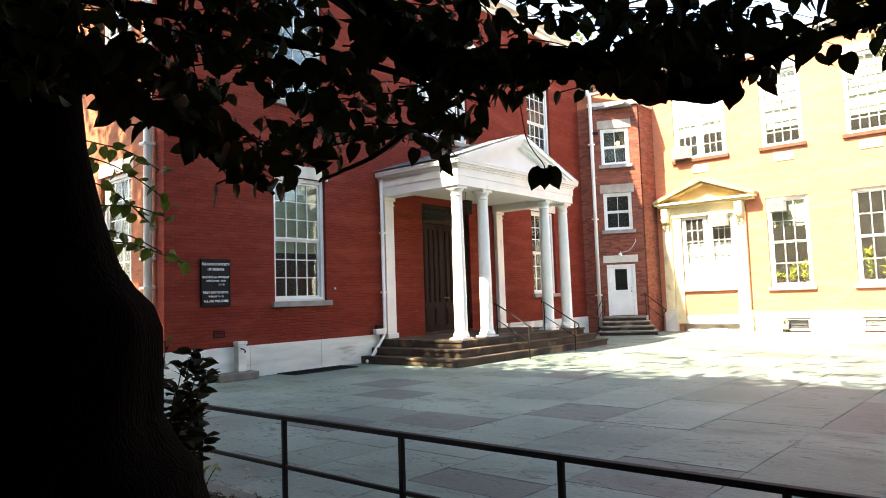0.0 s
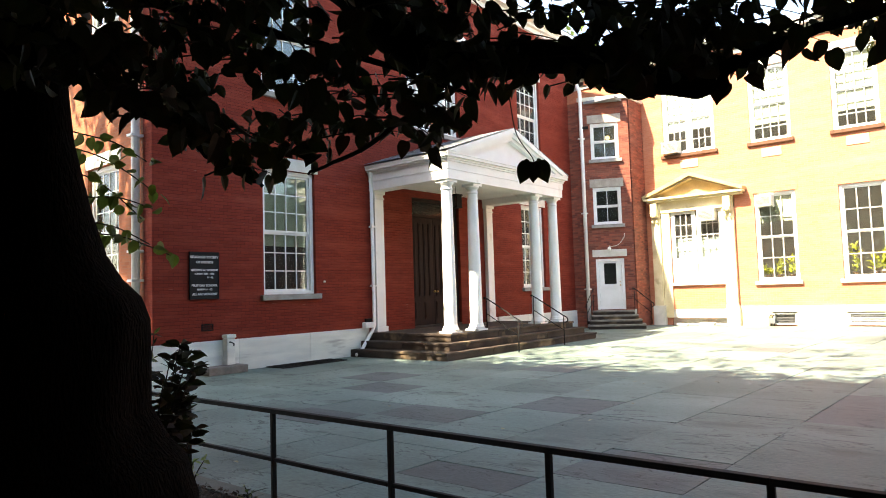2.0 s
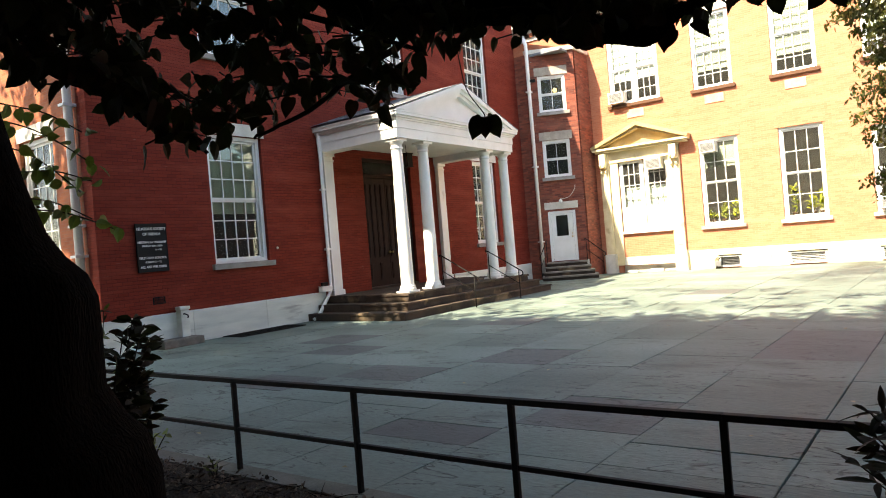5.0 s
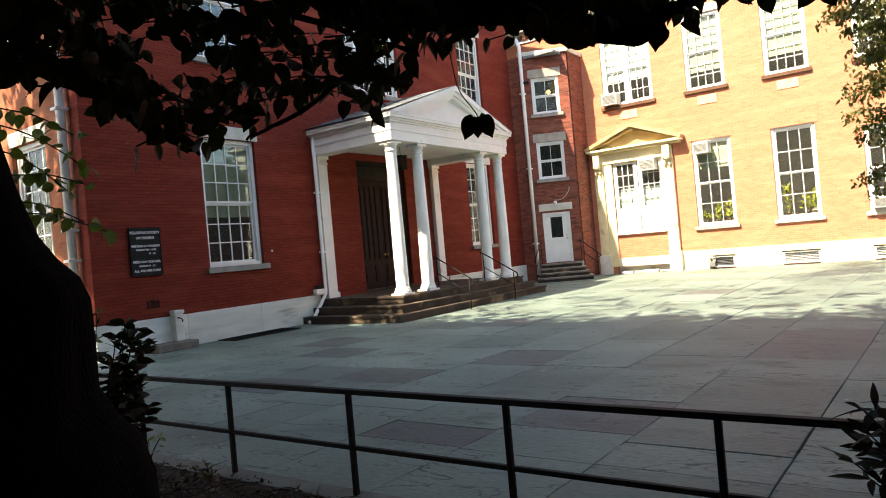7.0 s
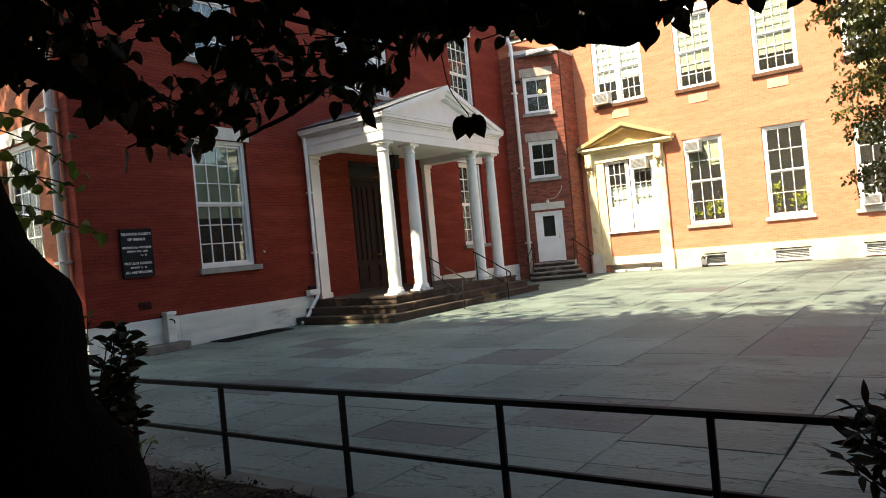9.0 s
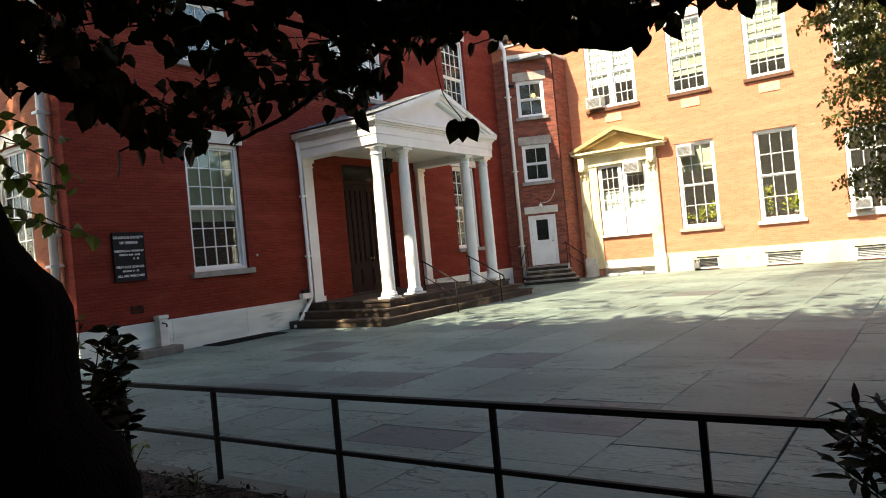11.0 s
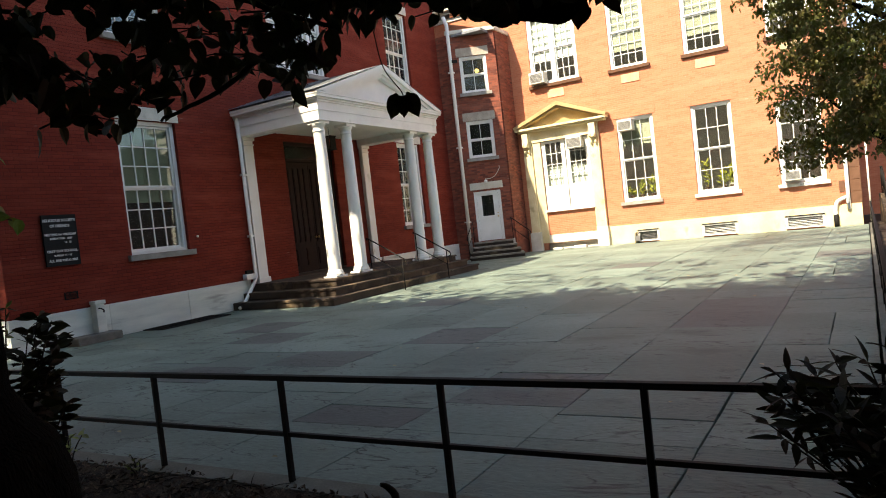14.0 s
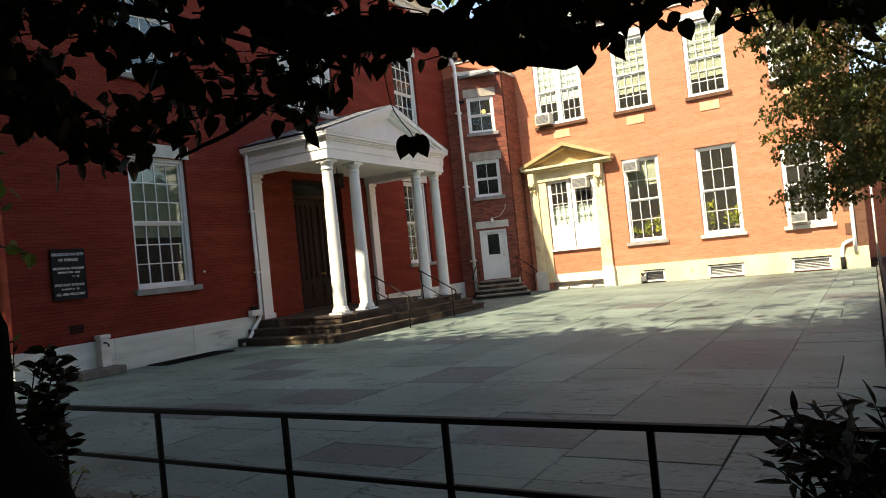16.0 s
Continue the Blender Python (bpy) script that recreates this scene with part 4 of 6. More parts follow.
# ---- porch ----
PZ = 0.57
porch_steps = thing("porch_steps", "three dark weathered brownstone steps and platform of the porch", "steps")
for k, (x0, x1, y0) in enumerate(((12.14, 19.56, -3.32), (12.52, 19.24, -3.10), (12.88, 18.94, -2.86))):
    n = (4, 3, 3)[k]
    z0, z1 = 0.19 * k, 0.19 * (k + 1) - 0.004
    for i in range(n):
        a, b = x0 + (x1 - x0) * i / n, x0 + (x1 - x0) * (i + 1) / n
        part("step_stone", boxes((a + 0.003, b - 0.003, y0 + 0.03, -1.55 if k < 2 else -1.45, z0, z1 - 0.056), (a + 0.003 - (0.03 if i == 0 else 0), b - 0.003 + (0.03 if i == n - 1 else 0), y0, -1.55 if k < 2 else -1.45, z1 - 0.055, z1), bev=0.014), M_STEP, porch_steps)
    if k < 2:
        part("step_stone", boxes((x0, x0 + 0.6, -1.545, -0.06, z0, z1), bev=0.02), M_STEP, porch_steps)
        part("step_stone", boxes((x1 - 0.6, x1, -1.545, -0.06, z0, z1), bev=0.02), M_STEP, porch_steps)
for i in range(4):
    a, b = 12.88 + 6.06 * i / 4, 12.88 + 6.06 * (i + 1) / 4
    part("floor_stone", boxes((a + 0.003, b - 0.003, -1.445, -0.01, 0.38, PZ - 0.002), bev=0.012), M_STEP, porch_steps)

porch = thing("porch", "white classical porch with four columns, pediment and slate roof", "porch", kind="structure")
CY, CT = -2.53, 4.42
COLS = (13.26, 14.34, 17.40, 18.48)
for x in COLS:
    bm = bmesh.new()
    prof = [(0.205, 0.05), (0.215, 0.075), (0.205, 0.115), (0.188, 0.13), (0.192, 0.15), (0.182, 0.172), (0.168, 0.185)]
    for k in range(9):
        f = k / 8
        prof.append((0.166 - 0.028 * f ** 1.7, 0.20 + (CT - PZ - 0.20 - 0.27) * f))
    h = CT - PZ
    prof += [(0.14, h - 0.26), (0.158, h - 0.25), (0.158, h - 0.23), (0.142, h - 0.215), (0.142, h - 0.145), (0.156, h - 0.135), (0.185, h - 0.085), (0.188, h - 0.07)]
    turned(bm, prof, 0, 0, 28)
    colu = part("column", bm, M_WHITE, porch, "white smooth round column")
    colu.matrix_basis = pose(x, CY, PZ)
    part("plinth_block", boxes((-0.215, 0.215, -0.215, 0.215, 0.0, 0.048), bev=0.008), M_WHITE, colu)
    part("abacus", boxes((-0.195, 0.195, -0.195, 0.195, h - 0.069, h - 0.002), bev=0.008), M_WHITE, colu)
for x in (COLS[0], COLS[3]):
    part("pilaster", boxes((x - 0.17, x + 0.17, -0.13, -0.002, PZ + 0.14, CT - 0.22), (x - 0.21, x + 0.21, -0.17, -0.002, PZ, PZ + 0.14),
                           (x - 0.19, x + 0.19, -0.15, -0.002, CT - 0.22, CT - 0.18), (x - 0.17, x + 0.17, -0.13, -0.002, CT - 0.18, CT - 0.09), (x - 0.21, x + 0.21, -0.17, -0.002, CT - 0.09, CT - 0.002), bev=0.008), M_WHITE, porch)
EX0, EX1, EY = COLS[0] - 0.24, COLS[3] + 0.24, CY - 0.24
bm = boxes((EX0, EX1, EY, EY + 0.46, CT, CT + 0.24), (EX0, EX0 + 0.46, EY + 0.462, -0.002, CT, CT + 0.24), (EX1 - 0.46, EX1, EY + 0.462, -0.002, CT, CT + 0.24))
part("architrave", bm, M_WHITE, porch)
bm = boxes((EX0 - 0.02, EX1 + 0.02, EY - 0.02, -0.002, CT + 0.242, CT + 0.44), (EX0 - 0.045, EX1 + 0.045, EY - 0.045, -0.002, CT + 0.442, CT + 0.49),
           (EX0 - 0.08, EX1 + 0.08, EY - 0.08, -0.002, CT + 0.492, CT + 0.54), (EX0 - 0.14, EX1 + 0.14, EY - 0.14, -0.002, CT + 0.542, CT + 0.61), (EX0 - 0.155, EX1 + 0.155, EY - 0.155, -0.002, CT + 0.612, CT + 0.66))
part("cornice", bm, M_WHITE, porch)
part("soffit", boxes((EX0 + 0.46, EX1 - 0.46, EY + 0.46, -0.004, CT + 0.20, CT + 0.236)), M_WHITE, porch)
PC, PW, PB, PA = 15.87, (EX1 - EX0) / 2 + 0.17, CT + 0.662, 6.12
bm = bmesh.new()
prism(bm, [(PC - PW + 0.2, PB + 0.003), (PC + PW - 0.2, PB + 0.003), (PC, PA - 0.09)], EY + 0.08, EY + 0.16)
part("tympanum", bm, M_WHITE, porch, "plain white boarded gable")
bm = bmesh.new()
for s in (-1, 1):
    prism(bm, [(PC + s * (PW - 0.02), PB + 0.004), (PC + s * (PW - 0.36), PB + 0.004), (PC, PA - 0.14), (PC, PA)], EY - 0.17, EY + 0.08)
    prism(bm, [(PC + s * (PW - 0.66), PB + 0.005), (PC, PA - 0.25), (PC, PA - 0.135), (PC + s * (PW - 0.34), PB + 0.005)], EY - 0.11, EY + 0.08)
    prism(bm, [(PC + s * (PW - 0.90), PB + 0.006), (PC, PA - 0.34), (PC, PA - 0.245), (PC + s * (PW - 0.64), PB + 0.006)], EY - 0.05, EY + 0.08)
part("rake", bm, M_WHITE, porch, "white raking moulding")
bm = bmesh.new()
for s in (-1, 1):
    n = 9
    for k in range(n):
        f0, f1 = k / n, (k + 1.25) / n
        x0, z0 = PC + s * (PW + 0.03) * (1 - f0), PB + 0.02 + (PA - PB - 0.01) * f0
        f1 = min(f1, 1.0)
        x1, z1 = PC + s * (PW + 0.03) * (1 - f1), PB + 0.02 + (PA - PB - 0.01) * f1
        yy = EY - 0.16
        while yy < -0.03:
            y2 = min(yy + 0.28, -0.012)
            lift = 0.022 + 0.006 * random.random()
            v = [bm.verts.new(p) for p in ((x0, yy + 0.004, z0 + lift), (x0, y2 - 0.004, z0 + lift), (x1, y2 - 0.004, z1 + 0.008), (x1, yy + 0.004, z1 + 0.008),
                                           (x0, yy + 0.004, z0 + lift - 0.012), (x0, y2 - 0.004, z0 + lift - 0.012), (x1, y2 - 0.004, z1 - 0.004), (x1, yy + 0.004, z1 - 0.004))]
            for q in ((0, 1, 2, 3), (7, 6, 5, 4), (0, 4, 5, 1), (1, 5, 6, 2), (2, 6, 7, 3), (3, 7, 4, 0)):
                bm.faces.new([v[i] for i in q])
            yy += 0.28
part("slating", bm, M_SLATE, porch, "grey slates in courses")
bm = bmesh.new()
prism(bm, [(PC - PW + 0.02, PB + 0.004), (PC + PW - 0.02, PB + 0.004), (PC, PA - 0.012)], EY + 0.162, -0.006)
part("roof_deck", bm, M_SLATE, porch)

# ---- porch door ----
door = thing("door_1", "tall dark brown panelled double door with a transom light, closed", "door", kind="structure")
DX0, DX1, DZ1 = 14.75, 16.99, 3.85
part("door_frame", boxes((DX0, DX0 + 0.13, 0.10, 0.30, PZ, CT), (DX1 - 0.13, DX1, 0.10, 0.30, PZ, CT), (DX0 + 0.13, DX1 - 0.13, 0.10, 0.30, DZ1, DZ1 + 0.10), (DX0 + 0.13, DX1 - 0.13, 0.10, 0.30, CT - 0.1, CT), bev=0.01), M_DOOR, door)
part("threshold", boxes((DX0, DX1, 0.0, 0.3, PZ - 0.05, PZ + 0.06), bev=0.01), M_STEP, door)
for x0, x1 in ((DX0 + 0.135, 15.865), (15.875, DX1 - 0.135)):
    w = x1 - x0
    bm = boxes((x0, x1, 0.17, 0.21, PZ + 0.06, DZ1 - 0.004))
    for i in range(4):
        a = x0 + 0.06 + (w - 0.08) * i / 4
        b = a + (w - 0.08) / 4 - 0.05
        for z0, z1 in ((PZ + 0.25, PZ + 0.75), (PZ + 0.92, DZ1 - 0.18)):
            if z0 < PZ + 0.5 and i % 2:
                continue
            if z0 < PZ + 0.5:
                b2 = a + (w - 0.08) / 2 - 0.05
            else:
                b2 = b
            box(bm, a, b2, 0.148, 0.17, z0, z1)
            box(bm, a + 0.03, b2 - 0.03, 0.138, 0.148, z0 + 0.03, z1 - 0.03)
    lf = part("door_leaf", bm, M_DOOR, door)
    bm = bmesh.new()
    kx = x1 - 0.06 if x0 < 15.5 else x0 + 0.06
    bmesh.ops.create_uvsphere(bm, u_segments=12, v_segments=8, radius=0.035, matrix=Matrix.Translation((kx, 0.10, PZ + 1.05)))
    tube(bm, [(kx, 0.10, PZ + 1.05), (kx, 0.17, PZ + 1.05)], 0.014)
    part("door_knob", bm, M_BRASS, lf, "brass door knob")
tp = part("transom_pane", boxes((DX0 + 0.13, DX1 - 0.13, 0.2, 0.204, DZ1 + 0.1, CT - 0.1)), M_GLASS, door)
lan = thing("porch_lantern", "dark hanging lantern under the porch ceiling", "lantern", pose(15.2, -1.3, 4.0))
bm = boxes((-0.12, 0.12, -0.12, -0.1, 0, 0.34), (-0.12, 0.12, 0.1, 0.12, 0, 0.34), (-0.14, 0.14, -0.14, 0.14, 0.34, 0.37), (-0.13, 0.13, -0.13, 0.13, -0.02, 0.0))
part("case", bm, M_IRON, lan)
bm = bmesh.new()
tube(bm, [(0, 0, 0.37), (0, 0, 0.62)], 0.008, 6)
part("chain", bm, M_IRON, lan)
iron_rail(pose(14.68, -2.62, PZ), 0.98, 0.57, "black iron handrail on the porch steps")
iron_rail(pose(17.02, -2.62, PZ), 0.98, 0.57, "black iron handrail on the porch steps")

# ---- things on and at the red wall ----
sign = thing("sign_board", "black notice board with white painted lettering on the red wall", "sign", pose(7.66, -0.012, 1.62))
part("board", boxes((0, 0.66, -0.035, 0, 0, 0.98), bev=0.004), M_SIGN, sign)
part("rim", boxes((-0.015, 0.675, -0.045, -0.0, -0.015, 0.0), (-0.015, 0.675, -0.045, -0.0, 0.98, 0.995), (-0.015, 0.0, -0.045, 0, 0, 0.98), (0.66, 0.675, -0.045, 0, 0, 0.98)), M_SIGN, sign)
for text, z, size in (("RELIGIOUS SOCIETY", 0.86, 0.074), ("OF FRIENDS", 0.75, 0.074), ("MEETING for WORSHIP", 0.585, 0.062), ("SUNDAY 9:30 - 10:30", 0.51, 0.05),
                      ("11 - 12", 0.43, 0.05), ("FIRST-DAY SCHOOL", 0.255, 0.068), ("SUNDAY 11 - 12", 0.175, 0.05), ("ALL ARE WELCOME", 0.07, 0.066)):
    cu = bpy.data.curves.new("lettering", 'FONT')
    cu.body, cu.size, cu.align_x, cu.extrude, cu.resolution_u, cu.offset = text, size, 'CENTER', 0.002, 2, 0.0018
    cu.materials.append(M_LETTER)
    ob = new("lettering", cu)
    ob.parent = sign
    ob.matrix_basis = pose(0.33 + (0.13 if text.startswith("11") else 0), -0.039, z, 90, 0, 0)

bench = thing("stone_block", "low grey stone block at the foot of the wall", "block", pose(7.82, -0.05, 0))
part("slab", boxes((0, 0.95, -0.42, -0.01, 0.0, 0.17), bev=0.03), M_BROWNSTEP, bench)
pst = thing("stone_post", "short pale stone post against the base course", "post", pose(8.40, -0.055, 0))
part("shaft", boxes((0, 0.2, -0.18, 0, 0.172, 0.74), bev=0.015), M_MARBLE, pst)
part("cap", boxes((-0.02, 0.22, -0.2, 0, 0.742, 0.82), bev=0.02), M_MARBLE, pst)
bm = bmesh.new()
tube(bm, smooth_line([(0.06, -0.18, 0.66), (0.06, -0.24, 0.66), (0.12, -0.25, 0.62), (0.12, -0.24, 0.57)], 4), 0.014, 8)
part("tap", bm, M_IRON, pst, "dark iron tap")
vent = thing("wall_vent", "small dark iron vent grille in the brick", "vent", pose(7.93, -0.003, 0.92))
bm = boxes((0, 0.28, -0.012, 0, 0, 0.02), (0, 0.28, -0.012, 0, 0.13, 0.15), (0, 0.02, -0.012, 0, 0.02, 0.13), (0.26, 0.28, -0.012, 0, 0.02, 0.13))
for k in range(5):
    box(bm, 0.02, 0.26, -0.01, -0.002, 0.03 + 0.021 * k, 0.04 + 0.021 * k)
part("grille", bm, M_IRON, vent)
fl = thing("floodlight", "small white floodlight box on the base course", "lamp", pose(12.58, -0.06, 0.705))
part("body", boxes((0, 0.34, -0.14, 0, 0, 0.15), bev=0.015), M_TRIM, fl)
part("bracket", boxes((0.06, 0.28, -0.1, -0.03, 0.151, 0.25), bev=0.01), M_IRON, fl)
grate = thing("cellar_grating", "dark iron grating over an area in the paving", "grating", pose(9.5, -0.75, 0.006))
part("frame", boxes((0, 1.9, 0, 0.03, 0, 0.02), (0, 1.9, 0.62, 0.65, 0, 0.02), (0, 0.03, 0.03, 0.62, 0, 0.02), (1.87, 1.9, 0.03, 0.62, 0, 0.02)), M_IRON, grate)
first_bar = part("bar", boxes((0.05, 0.065, 0.03, 0.62, 0, 0.016)), M_IRON, grate)
for k in range(1, 30):
    bar = new("bar", first_bar.data)
    bar.parent = grate
    bar.matrix_basis = pose(0.062 * k, 0, 0)
# flat dark sheet in place of the shaded depth below the bars
part("pit_dark_sheet", boxes((0, 1.9, 0, 0.65, -0.004, -0.001)), M_DARK, grate)
bm = bmesh.new()
bmesh.ops.create_uvsphere(bm, u_segments=10, v_segments=6, radius=0.03, matrix=Matrix.Translation((11.35, -0.02, 1.95)))
tagged(part("tie_plate", bm, M_TRIM, None), "small white round fitting on the red wall", "fitting")

# ---- planting bed, kerb and fence ----
rng = random.Random(7)
bm = bmesh.new()
NX, NY = 60, 110
grid = []
for i in range(NX + 1):
    row = []
    for j in range(NY + 1):
        x, y = -9 + 12.2 * i / NX, -22 + 22.5 * j / NY
        z = 0.02 + 0.035 * noise.noise((x * 1.7, y * 1.7, 0)) + 0.03 * noise.noise((x * 6, y * 6, 3))
        row.append(bm.verts.new((x, y, z if i < NX else 0.0)))
    grid.append(row)
for i in range(NX):
    for j in range(NY):
        bm.faces.new((grid[i][j], grid[i + 1][j], grid[i + 1][j + 1], grid[i][j + 1])).smooth = True
soil = tagged(part("soil", bm, M_SOIL, None), "dark mulched soil of the planting bed", "soil", kind="structure")
kerb = thing("kerb", "low concrete edging along the planting bed", "kerb", kind="structure")
y = -22.0
while y < 0.4:
    part("edging_stone", boxes((3.20, 3.395, y + 0.004, min(y + 1.5, 0.4) - 0.004, -0.05, 0.012), bev=0.008), M_CONCRETE, kerb)
    y += 1.5

POSTS = [-5.0, -6.24, -7.48, -8.72, -10.0, -11.22, -12.37, -13.55, -14.75, -15.95, -17.15]
FXX = 3.31
fence = thing("fence", "low black painted iron pipe fence with two rails", "fence", pose(FXX, -8.82, 0))
for y in POSTS:
    part("post", boxes((-0.017, 0.017, y + 8.82 - 0.017, y + 8.82 + 0.017, 0.0, 0.69), bev=0.004), M_IRON, fence)
for z, h in ((0.69, 0.035), (0.315, 0.03)):
    for a, b in zip(POSTS, POSTS[1:]):
        if z > 0.5:
            part("rail", boxes((-0.024, 0.024, b + 8.82, a + 8.82, z, z + h), bev=0.004), M_IRON, fence)
        else:
            part("rail", boxes((-0.015, 0.015, b + 8.82 + 0.021, a + 8.82 - 0.021, z, z + h), bev=0.004), M_IRON, fence)
stake = thing("stake", "short broken dark wooden stake in the bed edge", "stake", pose(3.12, -10.95, 0))
bm = bmesh.new()
tube(bm, smooth_line([(0, 0, 0), (0.01, 0.0, 0.09), (-0.02, 0.03, 0.15), (-0.05, 0.05, 0.17)], 3), [0.025, 0.025, 0.024, 0.024, 0.022, 0.02, 0.018, 0.015, 0.013, 0.01], 7)
part("stick", bm, M_TWIG, stake)
bm = bmesh.new()
for k in range(420):
    x, y, a = rng.uniform(1.2, 3.15), rng.uniform(-12.5, -7.5), rng.uniform(0, 6.28)
    ln = rng.uniform(0.05, 0.28)
    z = 0.05 + rng.uniform(0, 0.03)
    d = Vector((math.cos(a), math.sin(a), rng.uniform(-0.1, 0.25))) * ln
    tube(bm, [Vector((x, y, z)), Vector((x, y, z)) + d * 0.5 + Vector((0, 0, 0.01)), Vector((x, y, z)) + d], [0.004, 0.003, 0.002], 4)
tagged(part("twig_litter", bm, M_TWIG, None), "dry twigs and sticks scattered over the mulch", "twigs", kind="stuff")

M_CHIP = material("bark_chips", (0.15, 0.115, 0.085), 0.9, (0.07, 0.05, 0.038), 9, grain=80, bump=0.3, island=0.6)

# ---- bed and fence along the court's side, towards the wing's corner ----
SIDE = math.degrees(math.atan(SKEW))
side_m = pose(3.42, STRIPS[-1] - 0.01, 0, 0, 0, SIDE)
bm = bmesh.new()
grid = [[bm.verts.new((23.0 * i / 80, -0.16 - 11.0 * (j / 24) ** 1.5, 0.03 + 0.05 * noise.noise((i * 0.5, j * 0.5, 6)) + 0.03 * noise.noise((i * 1.7, j * 1.7, 2)))) for j in range(25)] for i in range(81)]
for i in range(80):
    for j in range(24):
        bm.faces.new((grid[i][j + 1], grid[i + 1][j + 1], grid[i + 1][j], grid[i][j])).smooth = True
side_bed = part("soil_side", bm, M_SOIL, None)
side_bed.matrix_basis = side_m
tagged(side_bed, "dark soil of the planting bed beside the court", "soil", kind="structure")
side_kerb = thing("kerb", "low stone edging below the iron fence", "kerb", side_m, kind="structure")
x = 0.0
while x < 22.9:
    part("edging_stone", boxes((x + 0.004, min(x + 1.6, 22.9) - 0.004, -0.16, -0.01, -0.05, 0.06), bev=0.012), M_CONCRETE, side_kerb)
    x += 1.6
side_fence = thing("fence", "low black iron pipe fence along the bed beside the court", "fence", side_m)
x = 0.5
while x < 22.9:
    part("post", boxes((x - 0.017, x + 0.017, -0.10, -0.066, 0.06, 0.74), bev=0.004), M_IRON, side_fence)
    if x + 1.4 < 22.9:
        part("rail", boxes((x, x + 1.4, -0.106, -0.06, 0.74, 0.775), bev=0.004), M_IRON, side_fence)
        part("rail", boxes((x + 0.018, x + 1.382, -0.098, -0.068, 0.37, 0.40), bev=0.004), M_IRON, side_fence)
    x += 1.4
quoins = thing("quoin", "brown weathered stone quoins on the wing's corner", "quoins", wing_m, kind="structure")
z, k = 0.735, 0
while z < WTOP - 0.4:
    w = 0.62 if k % 2 else 0.36
    part("stone", boxes((u(WY1) - w, u(WY1) + 0.02, -0.022, -0.002, z + 0.004, z + 0.396), bev=0.008), M_BROWNSILL, quoins)
    z, k = z + 0.40, k + 1
pole = thing("pole", "slim white painted pole at the wing's corner", "pole", pose(26.3, -14.42, 0))
bm = bmesh.new()
tube(bm, [(0, 0, 0.0), (0, 0, 2.75)], 0.03, 10)
part("shaft", bm, M_LIMESTONE, pole)
side_steps = thing("side_steps", "brown stone steps with iron railings beyond the wing's corner", "steps", pose(25.2, -15.0, 0))
for k in range(6):
    part("step", boxes((0.32 * k, 2.6, -2.2, 0.25, 0.16 * k, 0.16 * (k + 1) - 0.003), bev=0.012), M_STEP, side_steps)
for y in (0.15, -2.1):
    rail = bmesh.new()
    tube(rail, [(0.05, y, 0.95), (1.7, y, 1.85), (2.55, y, 1.85)], 0.02, 8)
    tube(rail, [(0.05, y, 0.30), (1.7, y, 1.12), (2.55, y, 1.12)], 0.014, 8)
    for q in range(15):
        x = 0.08 + 0.17 * q
        zr = 0.0 + 0.545 * min(x, 1.65)
        tube(rail, [(x, y, zr + 0.30), (x, y, zr + 0.95)], 0.009, 5)
    for x, z0 in ((0.05, 0.157), (1.72, 0.957), (2.5, 0.957)):
        tube(rail, [(x, y, z0), (x, y, 0.95 + 0.545 * min(x, 1.65))], 0.018, 6)
    part("railing", rail, M_IRON, side_steps, "black iron railing with upright bars")


# ---- leaves ----
def leaf_shape(bm, m, length, width, fold=0.25, heart=True, fine=False):
    """One folded leaf, stalk end at the local origin, tip along local -z; fine: a rounder outline."""
    if fine:
        side = ((0.16, 0.04), (0.36, 0.0), (0.48, -0.16), (0.50, -0.34), (0.43, -0.54), (0.29, -0.72), (0.12, -0.87))
    elif heart:
        side = ((0.30, -0.06), (0.48, -0.32), (0.40, -0.60), (0.16, -0.84))
    else:
        side = ((0.35, -0.22), (0.46, -0.42), (0.34, -0.68), (0.14, -0.9))
    n = len(side) - 1
    mid = [bm.verts.new(m @ Vector((0, 0.05 * length * math.sin(3 * k / n), -length * k / n))) for k in range(n + 1)]
    for s in (-1, 1):
        v = [bm.verts.new(m @ Vector((s * x * width, fold * abs(x) * width + 0.05 * length * math.sin(-3 * z), z * length))) for x, z in side]
        for k in range(n):
            q = (mid[k], v[k], v[k + 1], mid[k + 1])
            bm.faces.new(q if s > 0 else q[::-1])


def make_leaf_mesh(name, length, width, mat, heart=True, fold=0.25, fine=False):
    bm = bmesh.new()
    leaf_shape(bm, Matrix.Identity(4), length, width, fold, heart, fine)
    me = bpy.data.meshes.new(name)
    bm.to_mesh(me)
    bm.free()
    me.materials.append(mat)
    return me


chips = bmesh.new()
for k in range(5200):
    x, y, sz = 3.19 - abs(rng.gauss(0, 0.85)), rng.uniform(-12.8, -7.2), rng.uniform(0.015, 0.055)
    z = 0.03 + 0.035 * noise.noise((x * 1.7, y * 1.7, 0)) + 0.03 * noise.noise((x * 6, y * 6, 3)) + rng.uniform(0, 0.012)
    leaf_shape(chips, pose(x, y, z, 90 + rng.gauss(0, 32), rng.gauss(0, 32), rng.uniform(0, 360)), sz, sz * rng.uniform(0.3, 0.8), 0.3, False)
tagged(part("bark_mulch", chips, M_CHIP, None), "dry brown leaf litter and bark chips over the soil", "mulch", kind="stuff")


